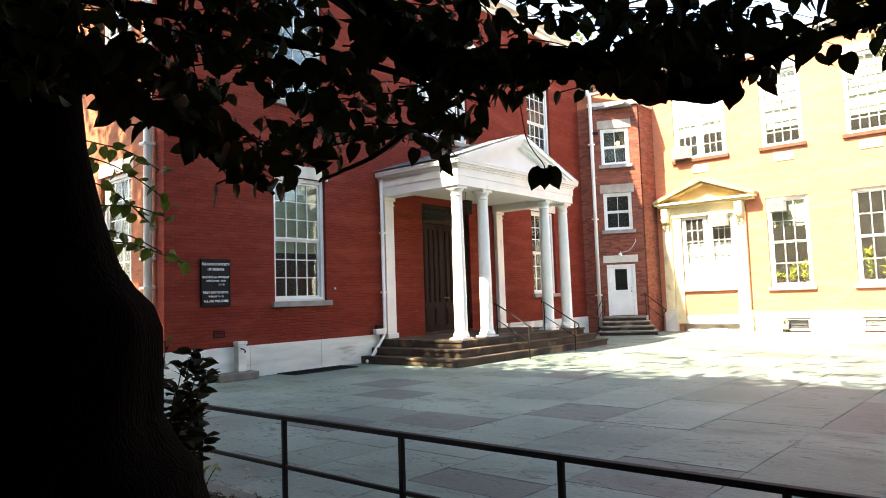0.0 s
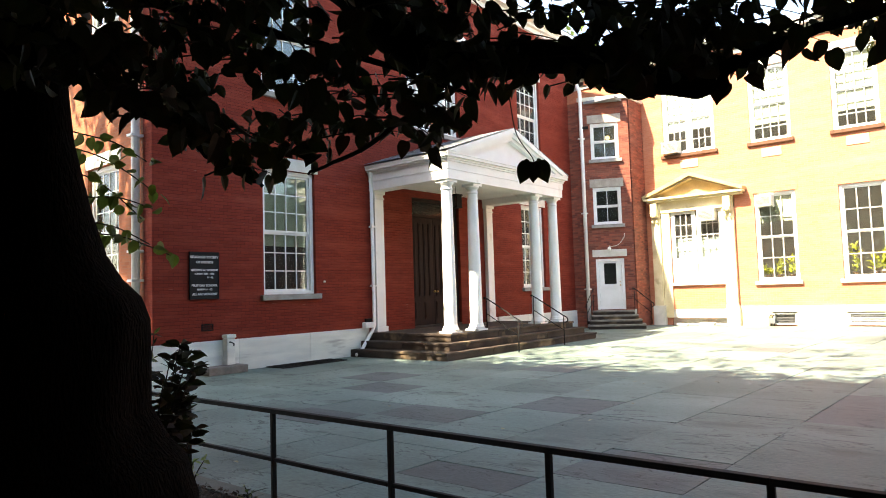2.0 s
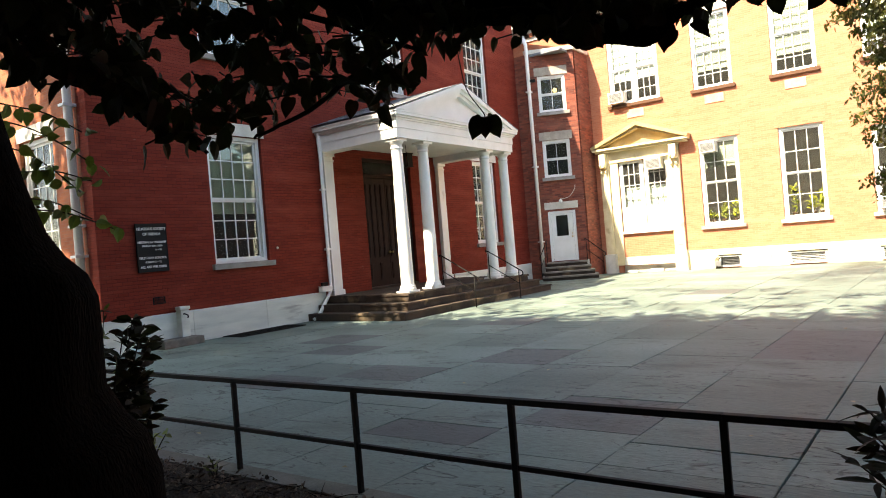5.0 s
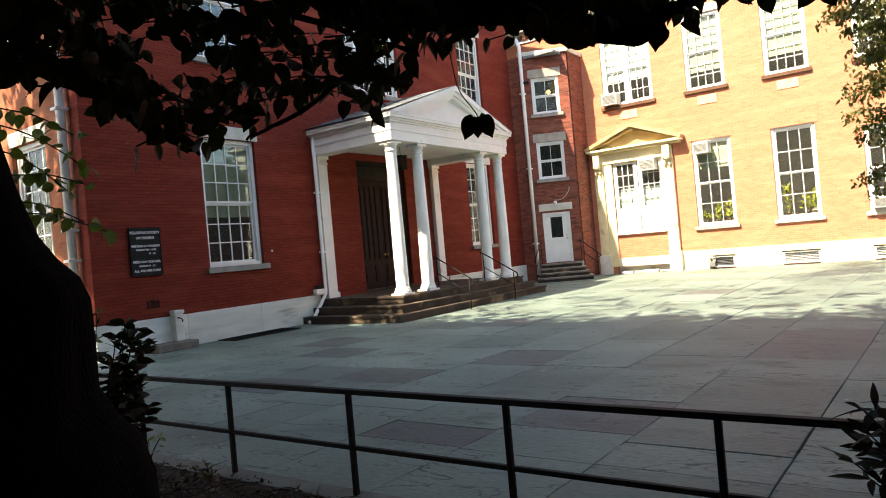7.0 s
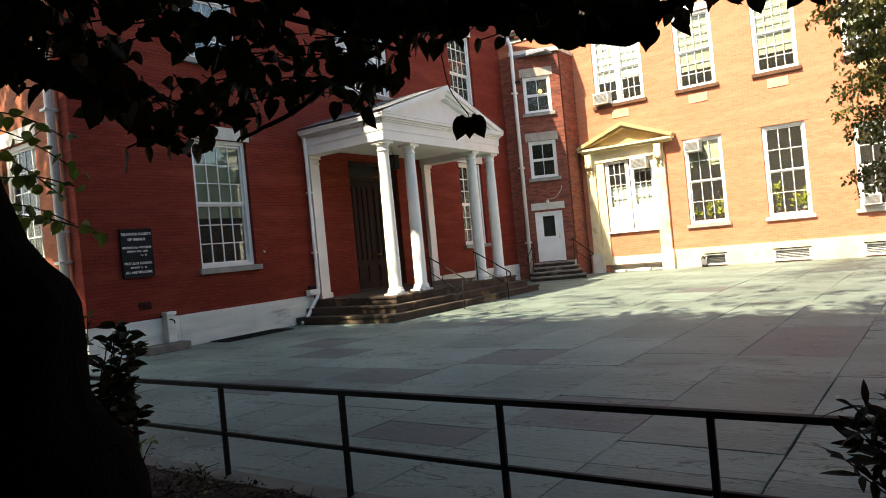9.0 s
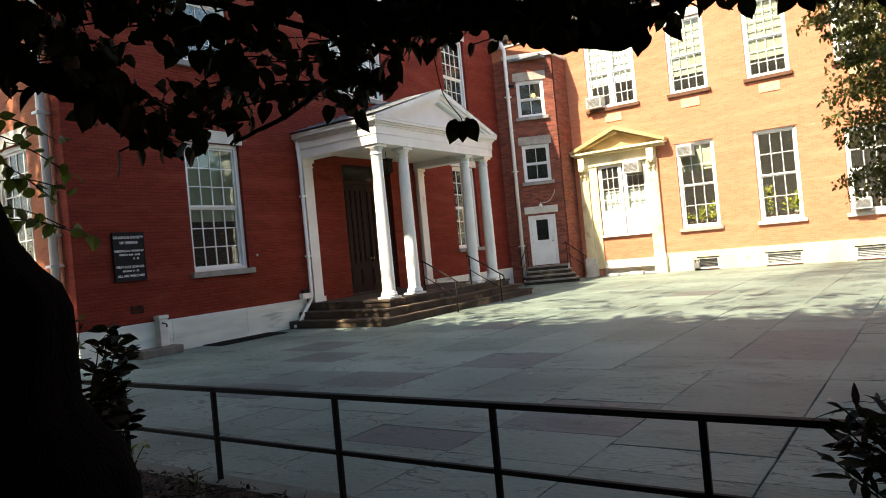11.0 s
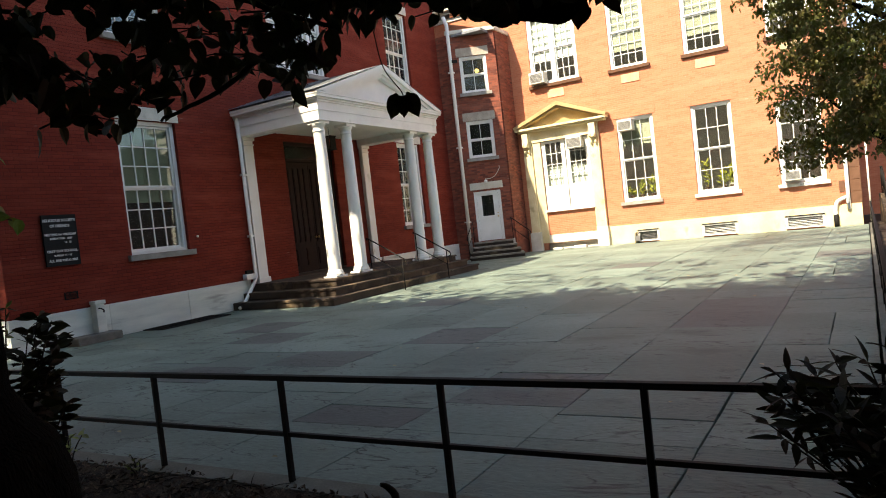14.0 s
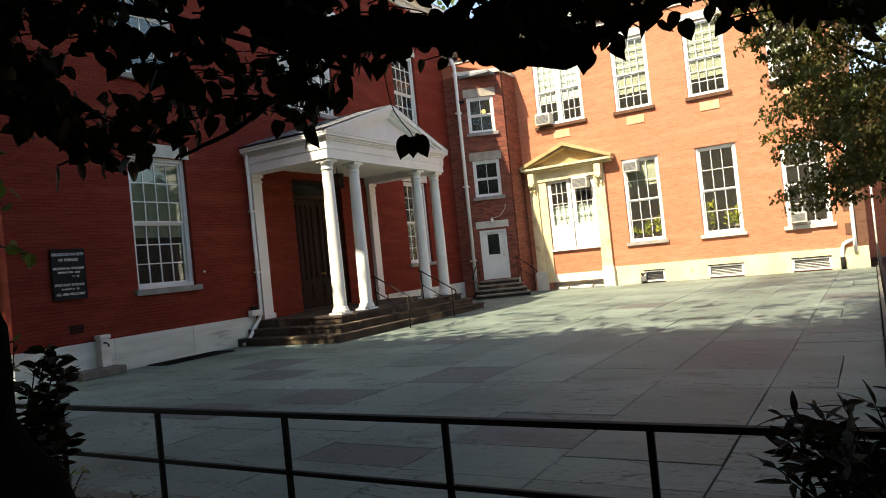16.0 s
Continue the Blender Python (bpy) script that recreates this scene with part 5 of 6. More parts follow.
# ---- the tree in the bed ----
tree = thing("shade_tree", "large tree with spreading leafy boughs in the bed, bark coloured dark for shade", "tree", pose(1.15, -10.15, 0))
TO = Vector((1.15, -10.15, 0))
bm = bmesh.new()
RAD = ((-0.1, 0.70, 0.02), (0.15, 0.62, 0.02), (0.45, 0.57, 0.03), (0.75, 0.545, 0.03), (0.92, 0.51, 0.02), (1.02, 0.45, 0.0), (1.15, 0.40, -0.01), (1.35, 0.385, 0.0), (1.52, 0.385, 0.0),
       (1.62, 0.355, -0.01), (1.70, 0.30, -0.03), (1.80, 0.255, -0.045), (2.0, 0.22, -0.07), (2.3, 0.185, -0.105), (2.7, 0.175, -0.135), (3.3, 0.185, -0.16), (4.2, 0.17, -0.12), (5.4, 0.14, 0.0), (7.0, 0.10, 0.2), (9.0, 0.05, 0.5))
rings = []
RIGHT = Vector((0.89, -0.45, 0))
NS = 40
for z, r, off in RAD:
    ring = []
    for k in range(NS):
        a = 2 * math.pi * k / NS
        d = Vector((math.cos(a), math.sin(a), 0))
        rr = r * (1 + 0.05 * noise.noise((d.x * 2.2, d.y * 2.2, z * 1.4)) + 0.03 * noise.noise((d.x * 9, d.y * 9, z * 5)) + (0.05 * math.sin(5 * a + 1) * max(0, 0.8 - z)))
        ring.append(bm.verts.new(RIGHT * off + d * rr + Vector((0, 0, z))))
    rings.append(ring)
for a, b in zip(rings, rings[1:]):
    for k in range(NS):
        bm.faces.new((a[k], a[(k + 1) % NS], b[(k + 1) % NS], b[k])).smooth = True
bm.faces.new(rings[-1])
part("trunk", bm, M_BARK, tree, "thick gnarled trunk with swellings, coloured almost black for shade")

EYE = Vector((0.0, -13.22, 1.6))


def ahead(az, el, d):
    """A place seen from the path's middle under a compass angle (right from +y) and a height angle."""
    a, e = radians(az), radians(el)
    return EYE + Vector((math.sin(a) * d, math.cos(a) * d, math.tan(e) * d))


def limb(pts, r0, r1, name="limb"):
    line = [p - TO for p in smooth_line(pts, 6)]
    n = len(line)
    bm = bmesh.new()
    lr = random.Random(len(pts) * 31 + int(r0 * 1000))
    tube(bm, [p + Vector((lr.uniform(-1, 1), lr.uniform(-1, 1), lr.uniform(-1, 1))) * 0.008 for p in line], [r0 + (r1 - r0) * i / (n - 1) for i in range(n)], 10, 0.12, lr)
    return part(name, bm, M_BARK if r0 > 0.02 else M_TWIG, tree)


top_of = lambda z: TO + RIGHT * -0.14 + Vector((0, 0, z))
limb([top_of(4.3), ahead(33, 31.0, 3.0), ahead(41.6, 26.0, 2.85), ahead(46.4, 21.8, 2.72), ahead(51.2, 19.3, 2.62), ahead(57.5, 19.2, 2.52), ahead(63.1, 18.4, 2.46), ahead(67.5, 16.8, 2.42), ahead(72.4, 15.2, 2.40)], 0.115, 0.036)
limb([ahead(71.0, 15.6, 2.40), ahead(72.8, 15.3, 2.40), ahead(74.2, 16.5, 2.41), ahead(76.8, 17.3, 2.44), ahead(79.5, 18.0, 2.50), ahead(84.1, 18.6, 2.62), ahead(90, 19.5, 2.8)], 0.032, 0.012)
limb([ahead(65.5, 17.6, 2.44), ahead(66.9, 18.4, 2.44), ahead(70.7, 22.3, 2.5), ahead(72.4, 24.6, 2.6), ahead(75, 28.5, 2.7)], 0.028, 0.014)
limb([top_of(3.2), ahead(22.5, 17.2, 3.1), ahead(25.8, 15.0, 3.0), ahead(29.1, 13.4, 2.95), ahead(32.1, 11.1, 2.9), ahead(35.9, 9.2, 2.88)], 0.030, 0.008)
limb([ahead(56, 19.3, 2.55), ahead(49.0, 15.3, 2.6), ahead(43.2, 11.8, 2.62), ahead(39.3, 10.2, 2.65)], 0.016, 0.005)
limb([ahead(64.0, 17.4, 2.46), ahead(65.3, 16.3, 2.46), ahead(67.0, 15.4, 2.46), ahead(68.8, 15.5, 2.45), ahead(69.6, 16.2, 2.42)], 0.012, 0.008)
limb([top_of(3.0), Vector((1.6, -10.6, 2.85)), Vector((2.0, -11.1, 2.65)), Vector((2.3, -11.5, 2.45))], 0.03, 0.008)
limb([top_of(3.1), Vector((1.0, -10.9, 3.1)), Vector((1.4, -11.8, 2.95)), Vector((1.9, -12.7, 2.9))], 0.04, 0.012)
limb([top_of(4.0), Vector((3.2, -8.6, 6.0)), Vector((5.5, -6.4, 8.2))], 0.12, 0.04)
limb([top_of(4.2), Vector((-0.6, -8.6, 6.5)), Vector((-1.8, -6.5, 9.0))], 0.12, 0.04)
limb([top_of(3.6), Vector((0.2, -12.2, 5.6)), Vector((-0.6, -15.0, 7.8))], 0.12, 0.04)
limb([top_of(4.6), Vector((3.4, -11.2, 6.8)), Vector((5.6, -12.0, 9.0))], 0.10, 0.03)

EDGE = ((-10, 17.0), (8, 16.5), (22.4, 16.3), (25.4, 14.9), (27.9, 13.8), (31, 12.2), (33.4, 11.4), (35.6, 10.0), (37, 10.1), (38.9, 11.4), (40.1, 10.8), (43.1, 11.7), (45.5, 13.0), (47.5, 13.5), (50.9, 11.8),
        (52.7, 13.7), (54.6, 16.5), (57.3, 17.2), (62, 17.5), (67.2, 16.4), (72, 16.2), (75.8, 15.4), (77.4, 16.2), (80.5, 16.5), (84.2, 17.2), (88, 17.6), (90.5, 14.8), (93, 12.8), (97, 12.8), (105, 16))


def edge(az):
    for (a, e), (b, g) in zip(EDGE, EDGE[1:]):
        if a <= az <= b:
            return e + (g - e) * (az - a) / (b - a)
    return 24.0


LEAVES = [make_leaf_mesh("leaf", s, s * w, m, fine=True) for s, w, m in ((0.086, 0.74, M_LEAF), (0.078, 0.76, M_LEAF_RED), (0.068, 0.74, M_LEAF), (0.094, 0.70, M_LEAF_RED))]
joined = bmesh.new()
twigs = bmesh.new()
single = 0
lrng = random.Random(21)
for s in range(580):
    if lrng.random() < 0.60:
        az = lrng.uniform(12, 54.5)
        lift = lrng.random() ** 1.2 * 14
        if lift > 1.2 and noise.noise((az * 0.20, lift * 0.42, 4.0)) < -0.02:
            continue
    else:
        az = lrng.uniform(54.5, 98)
        lift = lrng.random() ** 1.3 * 8
        if lift > 0.8 and noise.noise((az * 0.22, lift * 0.45, 9.0)) < -0.05:
            continue
    d = lrng.uniform(2.1, 3.4)
    tip = ahead(az, edge(az) + lift + 0.15, d)
    root = tip + Vector((lrng.uniform(-0.40, 0.2), lrng.uniform(-0.05, 0.5), lrng.uniform(0.03, 0.2)))
    bend = (tip + root) / 2 + Vector((lrng.uniform(-0.04, 0.04), lrng.uniform(-0.04, 0.04), 0.04))
    line = smooth_line([root, bend, tip], 5)
    tube(twigs, [p - TO for p in line], [0.0042 - 0.0003 * i for i in range(len(line))], 5)
    n = lrng.randint(6, 9)
    for k in range(n):
        p = line[min(len(line) - 1, int((k + 0.8) / n * len(line)))]
        yaw, tiltx, tilty = lrng.uniform(0, 360), lrng.gauss(0, 36), lrng.gauss(0, 36)
        at = p + Vector((lrng.uniform(-0.04, 0.04), lrng.uniform(-0.04, 0.04), lrng.uniform(-0.025, 0.0)))
        m = pose(at.x - TO.x, at.y - TO.y, at.z, tiltx, tilty, yaw)
        if lift < 2.6 and single < 295:
            ob = new("leaf", LEAVES[lrng.randrange(4)])
            ob.parent = tree
            ob.matrix_basis = m
            single += 1
        else:
            z = lrng.uniform(0.062, 0.094)
            leaf_shape(joined, m, z, z * 0.74, fine=True)
# a single pair of leaves on a long thread-like stalk
stalk = smooth_line([Vector((2.04, -11.87, 2.40)), Vector((2.05, -11.88, 2.29)), Vector((2.07, -11.89, 2.17)), Vector((2.115, -11.925, 2.085)), Vector((2.12, -11.925, 2.065))], 5)
tube(twigs, [p - TO for p in stalk], 0.0022, 5)
for dx, yaw, tl, kind in ((-0.019, -46, 22, 0), (0.021, -58, -20, 0), (0.012, -20, -58, 2), (-0.012, -60, 50, 2), (0.0, -52, 2, 1)):
    at = Vector((2.12, -11.925, 2.068)) + Vector((dx * 0.62, -dx * 0.78, 0))
    ob = new("leaf", LEAVES[kind])
    ob.parent = tree
    ob.matrix_basis = pose(at.x - TO.x, at.y - TO.y, at.z, 8, tl, yaw - 10)
tagged(part("twig_mass", twigs, M_TWIG, tree), kind="stuff")
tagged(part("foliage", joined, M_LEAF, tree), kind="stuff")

# high crown: thousands of leaves in clumps that shade the court
crown = bmesh.new()
crng = random.Random(5)


def clump(bm, c, radius, n, size, rg):
    for _ in range(n):
        v = Vector((rg.gauss(0, 1), rg.gauss(0, 1), rg.gauss(0, 0.7))) * radius * 0.55
        s = size * rg.uniform(0.7, 1.3)
        leaf_shape(bm, pose(c.x + v.x, c.y + v.y, c.z + v.z, rg.uniform(-80, 80), rg.uniform(-80, 80), rg.uniform(0, 360)), s, s * 0.85)


def clear(p):
    """Keeps the crown above the open view under it, and lets it hang low behind the viewpoint."""
    h = math.hypot(p.x - EYE.x, p.y - EYE.y)
    az = math.degrees(math.atan2(p.x - EYE.x, p.y - EYE.y))
    if not -42 < az < 135:
        return h > 2.2 and p.z > 2.8
    return p.z - 1.3 > 1.6 + 0.50 * h


count = 0
while count < 520:
    p = Vector((crng.uniform(-2.4, 5.6), crng.uniform(-17.5, 3.0), crng.uniform(5.2, 14.5)))
    fx = p.x + p.z * 0.82
    if not clear(p) or fx > 11.6 + 1.6 * noise.noise((p.y * 0.35, p.z * 0.4, 1)):
        continue
    if 1.0 < p.x + (p.z - 9) * 0.82 < 5.4 and -14.8 < p.y < -11.6 and crng.random() < 0.9:
        continue
    clump(crown, p - TO, 1.25, 64, 0.30, crng)
    count += 1
count = 0
while count < 62:                                    # boughs that break the light on the end wall
    p = Vector((crng.uniform(-2.2, 4.6), crng.uniform(1.0, 8.5), crng.uniform(9.0, 17.0)))
    if not clear(p):
        continue
    clump(crown, p - TO, 0.55, 60, 0.21, crng)
    count += 1
count = 0
while count < 230:                                   # unseen low boughs behind and beside the viewpoint, added to darken the trunk
    p = Vector((crng.uniform(-2.3, 3.5), crng.uniform(-17.4, -7.0), crng.uniform(2.9, 5.4)))
    if not clear(p):
        continue
    clump(crown, p - TO, 1.0, 50, 0.26, crng)
    count += 1
count = 0
while count < 165:                                   # thin outer sprays: broken light further out
    p = Vector((crng.uniform(2.0, 10.2), crng.uniform(-16.5, 1.8), crng.uniform(7.5, 13.5)))
    fx = p.x + p.z * 0.82
    if not clear(p) or not 11.2 < fx < 11.4 + 10.5 * crng.random() ** 1.15:
        continue
    if 1.0 < p.x + (p.z - 9) * 0.82 < 5.4 and -14.8 < p.y < -11.6:
        continue
    clump(crown, p - TO, 0.34, 20, 0.17, crng)
    count += 1
tagged(part("crown", crown, M_LEAF_SUN, tree, "high leafy crown"), kind="stuff")

# ---- sunlit small-leaved tree ----
T2 = Vector((10.8, -14.40, 0))
tree2 = thing("small_leaved_tree", "tree with fine yellow-green leaves in sunlight before the wing", "tree", pose(*T2))
bm = bmesh.new()
tube(bm, smooth_line([(0, 0, -0.05), (0.05, -0.05, 1.4), (-0.03, 0.0, 3.6), (0.1, 0.08, 6.5), (0.4, 0.6, 10.5)], 5), [0.24 - 0.009 * i for i in range(21)], 12, 0.15, random.Random(3))
part("trunk", bm, M_BARK, tree2)
srng = random.Random(11)
fine = bmesh.new()
tips = [(srng.uniform(0, 6.28), srng.uniform(1.6, 5.2)) for _ in range(12)]
for a, z in tips:
    e = Vector((math.cos(a) * 1.5, math.sin(a) * 1.5, z + srng.uniform(0.8, 2.0)))
    bm = bmesh.new()
    tube(bm, smooth_line([(0, 0, z), e * 0.5 + Vector((0, 0, z * 0.45)), e], 4), [0.055 - 0.0055 * i for i in range(9)], 6)
    part("limb", bm, M_BARK, tree2)


def fine_spray(c, out, n, reach, lo, hi):
    """A flat, slightly drooping spray of small leaves that points outward."""
    side = Vector((-out.y, out.x, 0))
    for _ in range(n):
        q, w = srng.random(), srng.gauss(0, 0.30)
        v = c + out * (q * reach) + side * (w * reach * (1.05 - 0.6 * q)) + Vector((0, 0, srng.gauss(0, 0.045) - 0.22 * q * q * reach))
        s = srng.uniform(lo, hi)
        leaf_shape(fine, pose(v.x, v.y, v.z, srng.gauss(0, 38), srng.gauss(0, 38), srng.uniform(0, 360)), s, s * 0.55, 0.25, False)


for k in range(1350):
    a, q = srng.uniform(0, 6.28), srng.random() ** 0.5
    z = srng.uniform(1.95, 9.4)
    rad = 2.15 * math.sin(math.pi * min(1, (z - 1.0) / 9.4)) ** 0.5 * (0.86 + 0.2 * math.sin(3 * a + 1.7 * z))
    if z < 2.4 and srng.random() < 0.35:
        continue
    out = Vector((math.cos(a), math.sin(a), 0))
    fine_spray(out * (q * rad) + Vector((0, 0, z)), out, 88, srng.uniform(0.35, 0.7), 0.054, 0.086)
for k in range(170):                                 # low sprays on the shaded side
    c = Vector((srng.uniform(-0.6, 1.2), srng.uniform(-2.6, 0.2), srng.uniform(1.6, 4.2)))
    if c.z < 2.2 - 0.45 * c.y * srng.random() - 0.5:
        continue
    a = srng.uniform(0, 6.28)
    fine_spray(c, Vector((math.cos(a), math.sin(a), 0)), 88, srng.uniform(0.35, 0.7), 0.054, 0.086)
for k in range(150):                                 # unseen upper boughs over the court, added to shade its far right
    c = Vector((srng.uniform(0.0, 4.4), srng.uniform(1.0, 6.2), srng.uniform(10.2, 14.0)))
    out = Vector((c.x, c.y, 0)).normalized()
    if (c.z - 1.6) < 0.66 * math.hypot(c.x + T2.x, c.y - 1.2):
        continue
    fine_spray(c, out, 70, 1.1, 0.10, 0.15)
tagged(part("crown", fine, M_LEAF_LIGHT, tree2), kind="stuff")
# limbs that carry the added, unseen upper boughs
for k in range(4):
    bm = bmesh.new()
    e = Vector((0.8 + 0.9 * k, 2.0 + 1.1 * k, 12.0 + 0.3 * k))
    tube(bm, smooth_line([(0.3, 0.45, 9.6), Vector((0.5, 1.0, 10.6)).lerp(e, 0.4), e], 4), [0.06 - 0.006 * i for i in range(9)], 6)
    part("limb", bm, M_BARK, tree2)


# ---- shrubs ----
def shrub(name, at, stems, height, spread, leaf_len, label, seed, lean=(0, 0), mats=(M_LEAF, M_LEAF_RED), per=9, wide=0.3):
    rg = random.Random(seed)
    root = thing(name, label, "shrub", pose(*at))
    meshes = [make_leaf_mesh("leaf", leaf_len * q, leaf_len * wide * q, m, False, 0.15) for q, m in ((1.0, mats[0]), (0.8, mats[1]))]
    for s in range(stems):
        a = rg.uniform(0, 6.28)
        h = height * rg.uniform(0.55, 1.0)
        tipp = Vector((math.cos(a) * spread * rg.uniform(0.3, 1) + lean[0] * h, math.sin(a) * spread * rg.uniform(0.3, 1) + lean[1] * h, h))
        line = smooth_line([(rg.uniform(-.05, .05), rg.uniform(-.05, .05), -0.02), tipp * 0.5 + Vector((0, 0, 0.12 * h)), tipp], 5)
        bm = bmesh.new()
        tube(bm, line, [0.008 - 0.0005 * i for i in range(len(line))], 5)
        part("stem", bm, M_TWIG, root)
        for k in range(per):
            p = line[min(len(line) - 1, int(4 + (k / per) ** 0.7 * (len(line) - 3)))]
            ob = new("leaf", meshes[rg.randrange(2)])
            ob.parent = root
            ob.matrix_basis = pose(p.x, p.y, p.z, rg.uniform(62, 140), rg.gauss(0, 48), k * 137.5 + rg.uniform(-25, 25))
    return root


shrub("shrub", (3.06, -13.46, 0), 40, 0.92, 0.40, 0.15, "dark leafy shrub with long pointed leaves by the fence", 3, (0.0, 0.24), per=12, wide=0.27)
shrub("shrub", (2.6, -13.9, 0), 20, 1.0, 0.35, 0.18, "dark leafy shrub with long pointed leaves in the bed", 4, (0.1, 0.1), per=12, wide=0.27)
shrub("shrub", (1.93, -9.34, 0), 44, 1.34, 0.27, 0.11, "tall dark leafy shrub behind the tree trunk", 5, (0.05, -0.06), per=16, wide=0.48)
shrub("shrub", (1.98, -9.20, 0), 9, 1.50, 0.20, 0.075, "slender green fern-like shrub beside the trunk", 12, (0.08, 0.0), (M_LEAF_SUN, M_LEAF), per=18, wide=0.30)
shrub("shrub", (2.75, -8.35, 0), 8, 0.42, 0.2, 0.08, "low pale green weed at the bed's edge", 6, (0, 0), (M_LEAF_SUN, M_LEAF_FAR), per=7, wide=0.5)
shrub("shrub", (3.1, -8.72, 0), 5, 0.16, 0.12, 0.05, "tiny weed at a fence post's foot", 8, (0, 0), (M_LEAF_SUN, M_LEAF), per=6, wide=0.5)
# a leafy spray between trunk and wall
spray = thing("leafy_spray", "small green sprig hanging beside the trunk, coloured light as if sunlit", "branch", pose(1.80, -9.05, 2.30))
rg = random.Random(9)
# lighter leaf colours here make the sprig look sunlit
sm = [make_leaf_mesh("leaf", 0.09, 0.065, M_LEAF_FAR), make_leaf_mesh("leaf", 0.075, 0.055, M_LEAF_SUN)]
for k, (el0, el1, az1) in enumerate(((12.6, 10.8, 27.0), (11.4, 8.4, 27.6), (9.6, 6.4, 26.6), (8.0, 7.2, 27.4), (6.2, 4.4, 27.2), (5.4, 3.6, 28.6))):
    line = smooth_line([ahead(17, el0 + 1, 4.1), ahead(22.5, el0, 4.3), ahead((22.5 + az1) / 2, (el0 + el1) / 2 + 0.4, 4.4), ahead(az1, el1, 4.45)], 5)
    line = [p - Vector((1.80, -9.05, 2.30)) for p in line]
    bm = bmesh.new()
    tube(bm, line, 0.004, 5)
    part("twig", bm, M_TWIG, spray)
    for j in range(11):
        p = line[-1 - j] if j < len(line) else line[-1]
        ob = new("leaf", sm[rg.randrange(2)])
        ob.parent = spray
        ob.matrix_basis = pose(p.x + rg.uniform(-.05, .05), p.y + rg.uniform(-.05, .05), p.z, rg.gauss(0, 50), rg.gauss(0, 50), rg.uniform(0, 360))


# houseplants behind the wing's panes
def houseplant(m, label, seed, h):
    rg = random.Random(seed)
    root = thing("houseplant", label, "plant", m, "houseplants")
    bm = bmesh.new()
    turned(bm, [(0.07, 0.0), (0.09, 0.12), (0.10, 0.14), (0.085, 0.14)], 0, 0, 14)
    part("pot", bm, M_BROWNSILL, root)
    bm = bmesh.new()
    for k in range(34):
        s = rg.uniform(0.18, 0.34)
        leaf_shape(bm, pose(rg.gauss(0, 0.05), rg.gauss(0, 0.05), 0.14 + rg.uniform(0, h), rg.uniform(90, 200), rg.uniform(-30, 30), rg.uniform(0, 360)), s, s * 0.35, 0.2, False)
    part("foliage", bm, M_PLANT, root)
    return root


for k, (y, z, h) in enumerate(((-6.62, 1.70, 0.25), (-7.0, 1.70, 0.35), (-7.42, 1.70, 0.5), (-9.4, 1.70, 0.9), (-10.0, 1.70, 0.4), (-10.25, 1.70, 0.6))):
    houseplant(wing_m @ pose(u(y), 0.30, z), "leafy green houseplant in a pot on the window ledge", 40 + k, h)
for k, y in enumerate((-7.03, -9.78)):
    tagged(part("window_ledge", boxes((WX + 0.24, WX + 0.5, y - 0.68, y + 0.68, 1.64, 1.70)), M_TRIM, None), "white inner window ledge", "ledge", kind="structure")

# ---- distance and closing walls ----
house = thing("far_building", "pale sunlit building beyond the stair bay", "building", pose(40, 8, 0))
part("wall", boxes((0, 14, -9, 6, 0, 15.0)), M_FARWALL, house)
part("roof", boxes((-0.4, 14.4, -9.4, 6.4, 15.002, 15.6)), M_LIMESTONE, house)
for k in range(4):
    for z in (4, 8, 12):
        wv = part("window", boxes((-0.06, -0.003, -8.2 + 3.6 * k, -6.9 + 3.6 * k, z, z + 1.8)), M_TRIM, house)
        part("pane", boxes((-0.08, -0.062, -8.05 + 3.6 * k, -7.05 + 3.6 * k, z + 0.12, z + 1.68)), M_SIGN, wv)
trng = random.Random(15)
for k, (x, y, h) in enumerate(((33.5, 5.5, 15.5), (35.5, 0.5, 14.0), (32, 11, 16.0))):
    ft = thing("far_tree", "bright green street tree behind the buildings", "tree", pose(x, y, 0), "trees beyond")
    bm = bmesh.new()
    tube(bm, [(0, 0, 0), (0.1, 0, h * 0.5), (0, 0.1, h * 0.85)], [0.3, 0.2, 0.08], 9)
    part("trunk", bm, M_BARK, ft)
    bm = bmesh.new()
    for _ in range(60):
        a, q, z = trng.uniform(0, 6.28), trng.random() ** 0.5 * 2.6, trng.uniform(h * 0.5, h * 1.05)
        clump(bm, Vector((math.cos(a) * q, math.sin(a) * q, z)), 0.8, 26, 0.26, trng)
    tagged(part("crown", bm, M_LEAF_FAR, ft), kind="stuff")
# unseen walls added to keep sun and sky off trunk and near paving
tagged(part("wall_light_block", boxes((-3.4, -3.0, -18.4, 2.4, 0, 13.0), (-3.0, 3.0, -18.4, -18.0, 0, 11.0)), M_BAY, None), "unseen plain brick walls added to block sun and sky over the near court", "wall", kind="structure")
# unseen wall, coloured near black so the front windows reflect dark
M_UNSEEN_BRICK = brickwork("unseen_dark_brick", (0.06, 0.042, 0.034), (0.045, 0.032, 0.027), (0.04, 0.03, 0.026), (0.07, 0.05, 0.04))
tagged(part("wall_south", boxes((3.0, 36, -26.4, -26, 0, 9.0)), M_UNSEEN_BRICK, None), "unseen plain dark brick wall added for the windows to reflect", "wall", kind="structure")
tagged(part("wall_garden", boxes((33.0, 33.3, -34.0, -14.21, 0, 6.5)), M_WING, None), "plain brick wall beyond the wing", "wall", kind="structure")

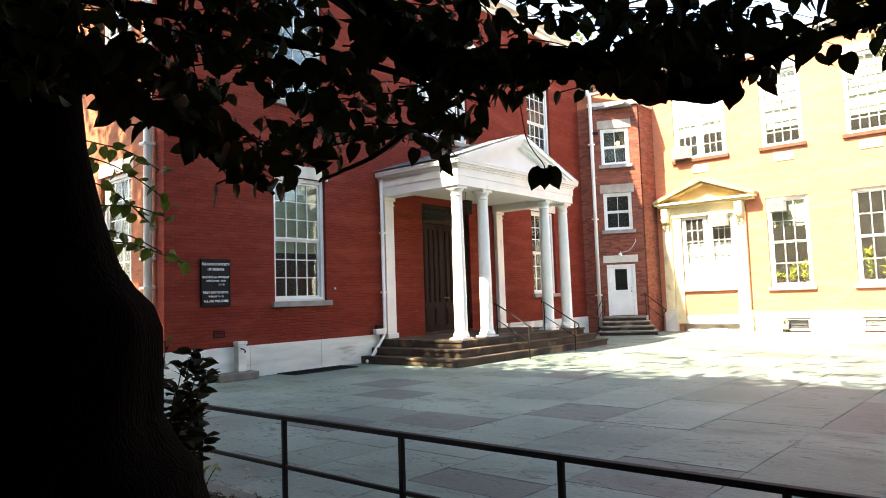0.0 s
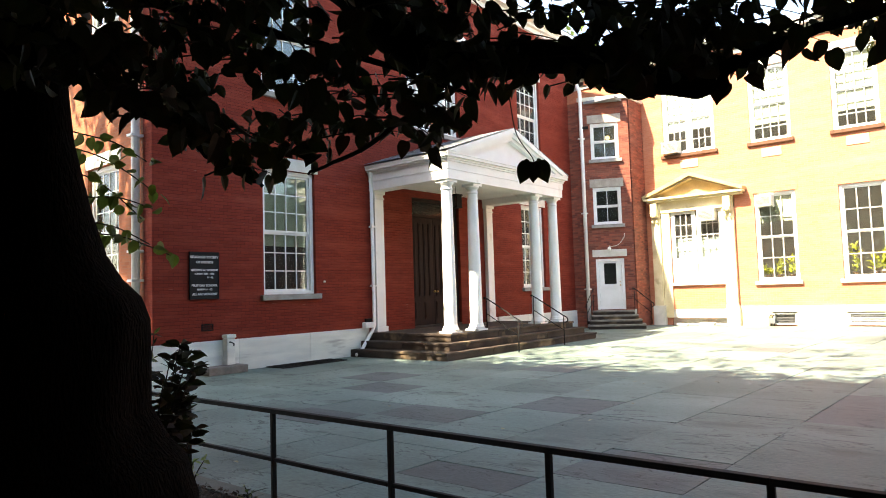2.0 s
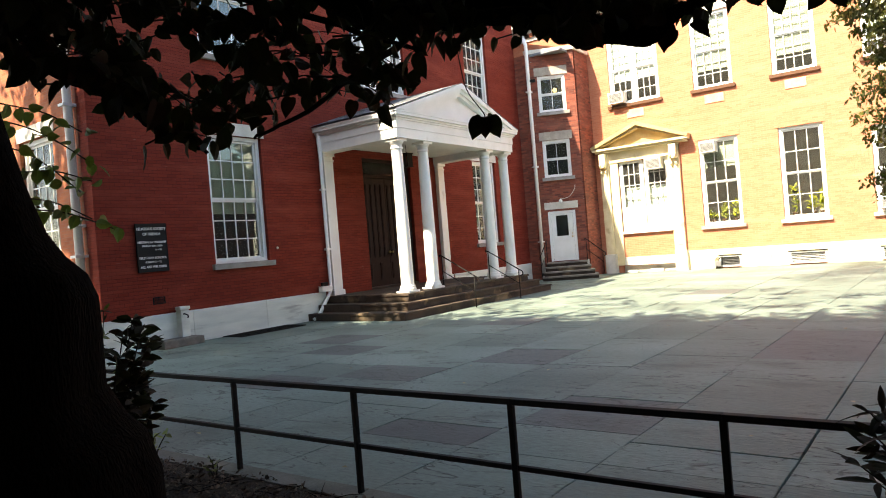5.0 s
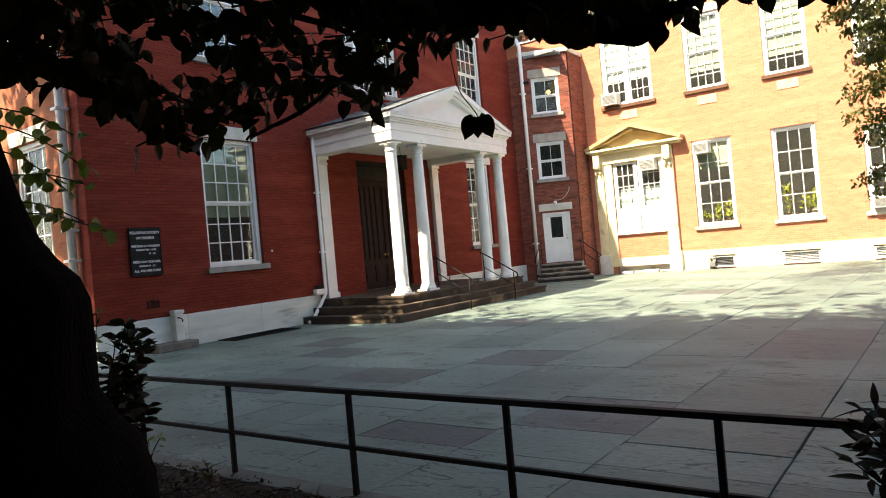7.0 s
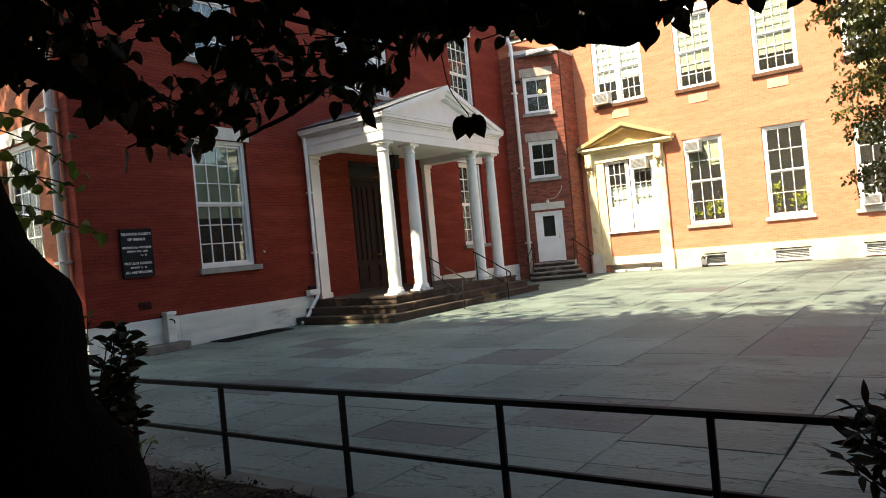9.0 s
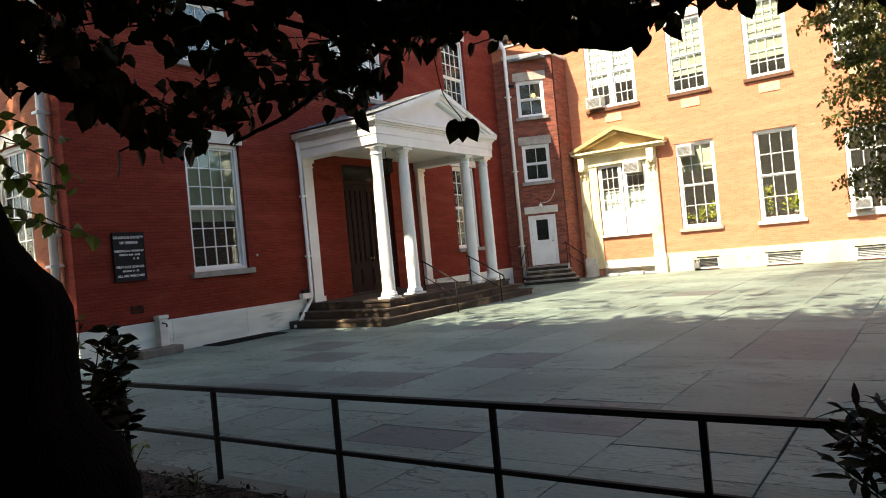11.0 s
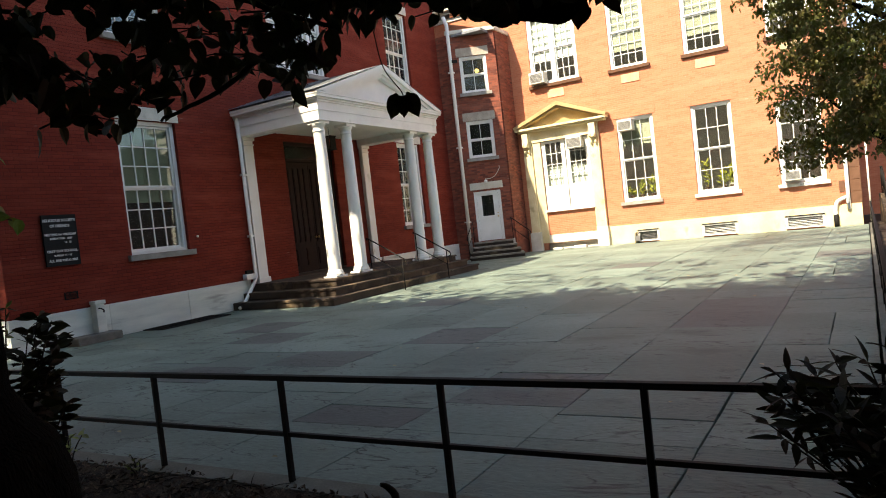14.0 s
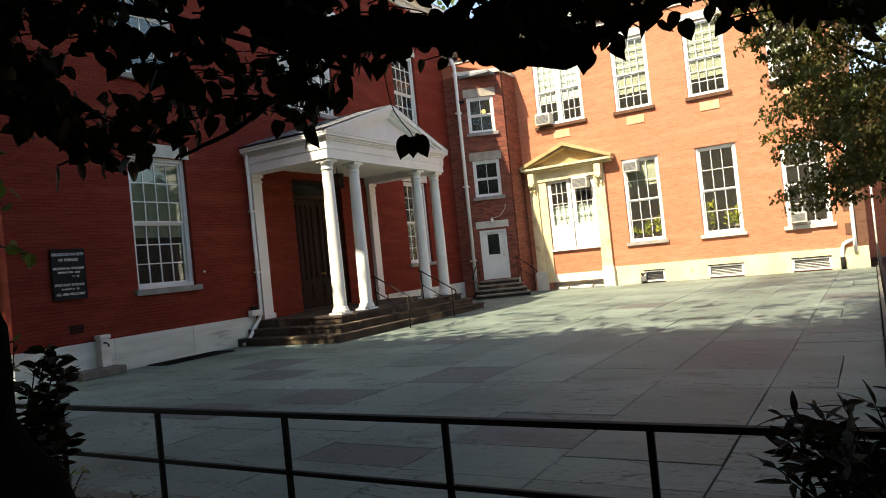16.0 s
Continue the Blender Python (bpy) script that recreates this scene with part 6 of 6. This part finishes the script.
# ---- fallen leaves on the court ----
litter = bmesh.new()
for k in range(60):
    x, y = rng.uniform(3.6, 17), rng.uniform(-14.5, -0.5)
    if 12.0 < x < 19.8 and y > -3.5:
        continue
    s = rng.uniform(0.03, 0.075)
    leaf_shape(litter, pose(x, y, 0.012, 90 + rng.uniform(-14, 14), rng.uniform(-12, 12), rng.uniform(0, 360)), s, s * 0.8)
tagged(part("fallen_leaves", litter, M_LITTER, None), "small dry leaves scattered over the paving", "leaves", kind="stuff")

# ---- paving: one object for each slab near the path, the rest joined ----
pavement = thing("pavement", "large worn bluestone paving slabs in long strips", "paving", kind="structure")
prng = random.Random(2)
rest = bmesh.new()
made = 0


def slab_box(bm, x0, x1, y0, y1, dz):
    b = 0.004
    j = lambda: prng.uniform(0.001, 0.006)
    c = [(x0 + j(), y0 + j()), (x1 - j(), y0 + j()), (x1 - j(), y1 - j()), (x0 + j(), y1 - j())]
    ring = []                                             # each side broken into short uneven lengths
    for (ax, ay), (bx, by) in zip(c, c[1:] + c[:1]):
        n = 4
        for k in range(n):
            f = k / n
            w = 0.0 if k == 0 else 0.006
            ring.append((ax + (bx - ax) * f + prng.uniform(-w, w), ay + (by - ay) * f + prng.uniform(-w, w)))
    mx, my = (x0 + x1) / 2, (y0 + y1) / 2
    inset = lambda p: (p[0] + math.copysign(b, mx - p[0]), p[1] + math.copysign(b, my - p[1]))
    slant = lambda p: (p[0], p[1] + SKEW * (p[0] - SLAB_X0))
    lo = [bm.verts.new((*slant(p), -0.06)) for p in ring]
    mi = [bm.verts.new((*slant(p), dz - b)) for p in ring]
    hi = [bm.verts.new((*slant(inset(p)), dz + prng.uniform(-0.0015, 0.0015))) for p in ring]
    bm.faces.new(hi)
    for p, q in ((lo, mi), (mi, hi)):
        for k in range(len(p)):
            bm.faces.new((p[k], p[(k + 1) % len(p)], q[(k + 1) % len(p)], q[k]))


# joints that open each strip next to the fence, where the slabs can be told apart; the strips then go on unevenly
OPENING = {11: (1.1, 2.6, 4.15, 6.0), 10: (1.05, 1.6, 4.1, 5.2, 7.5), 9: (1.05, 1.8, 2.9, 4.3, 5.3), 8: (1.08, 1.62, 3.2, 4.45), 7: (0.8, 2.0, 3.3, 4.4), 6: (0.9, 1.9, 3.08, 3.95), 5: (1.3, 2.2, 3.0)}
PURPLE = {(6, 3), (8, 1), (5, 2), (9, 2), (7, 4), (10, 4), (4, 3), (3, 5)}
for r, (ya, yb) in enumerate(zip(STRIPS, STRIPS[1:])):
    x, k = SLAB_X0, 0
    first = OPENING.get(r, ())
    while x < SLAB_X1 - 0.02:
        x2 = SLAB_X0 + first[k] if k < len(first) else x + prng.choice((0.72, 0.9, 1.1, 1.35, 1.7, 2.1))
        if SLAB_X1 - x2 < 0.5:
            x2 = SLAB_X1
        cuts = [(yb, ya)]
        if prng.random() < 0.14 and (r, k) not in PURPLE:
            ym = yb + (ya - yb) * prng.uniform(0.38, 0.62)
            cuts = [(yb, ym), (ym, ya)]
        for c0, c1 in cuts:
            dz = prng.uniform(-0.006, 0.004)
            if x < 19 and made < 300:
                bm = bmesh.new()
                slab_box(bm, x, x2, c0, c1, dz)
                purple = (r, k) in PURPLE or (x > 9 and prng.random() < 0.06)
                part("slab", bm, M_SLAB_RED if purple else M_SLAB, pavement)
                made += 1
            else:
                slab_box(rest, x, x2, c0, c1, dz)
        x, k = x2, k + 1
tagged(part("slabs", rest, M_SLAB, pavement), kind="stuff")
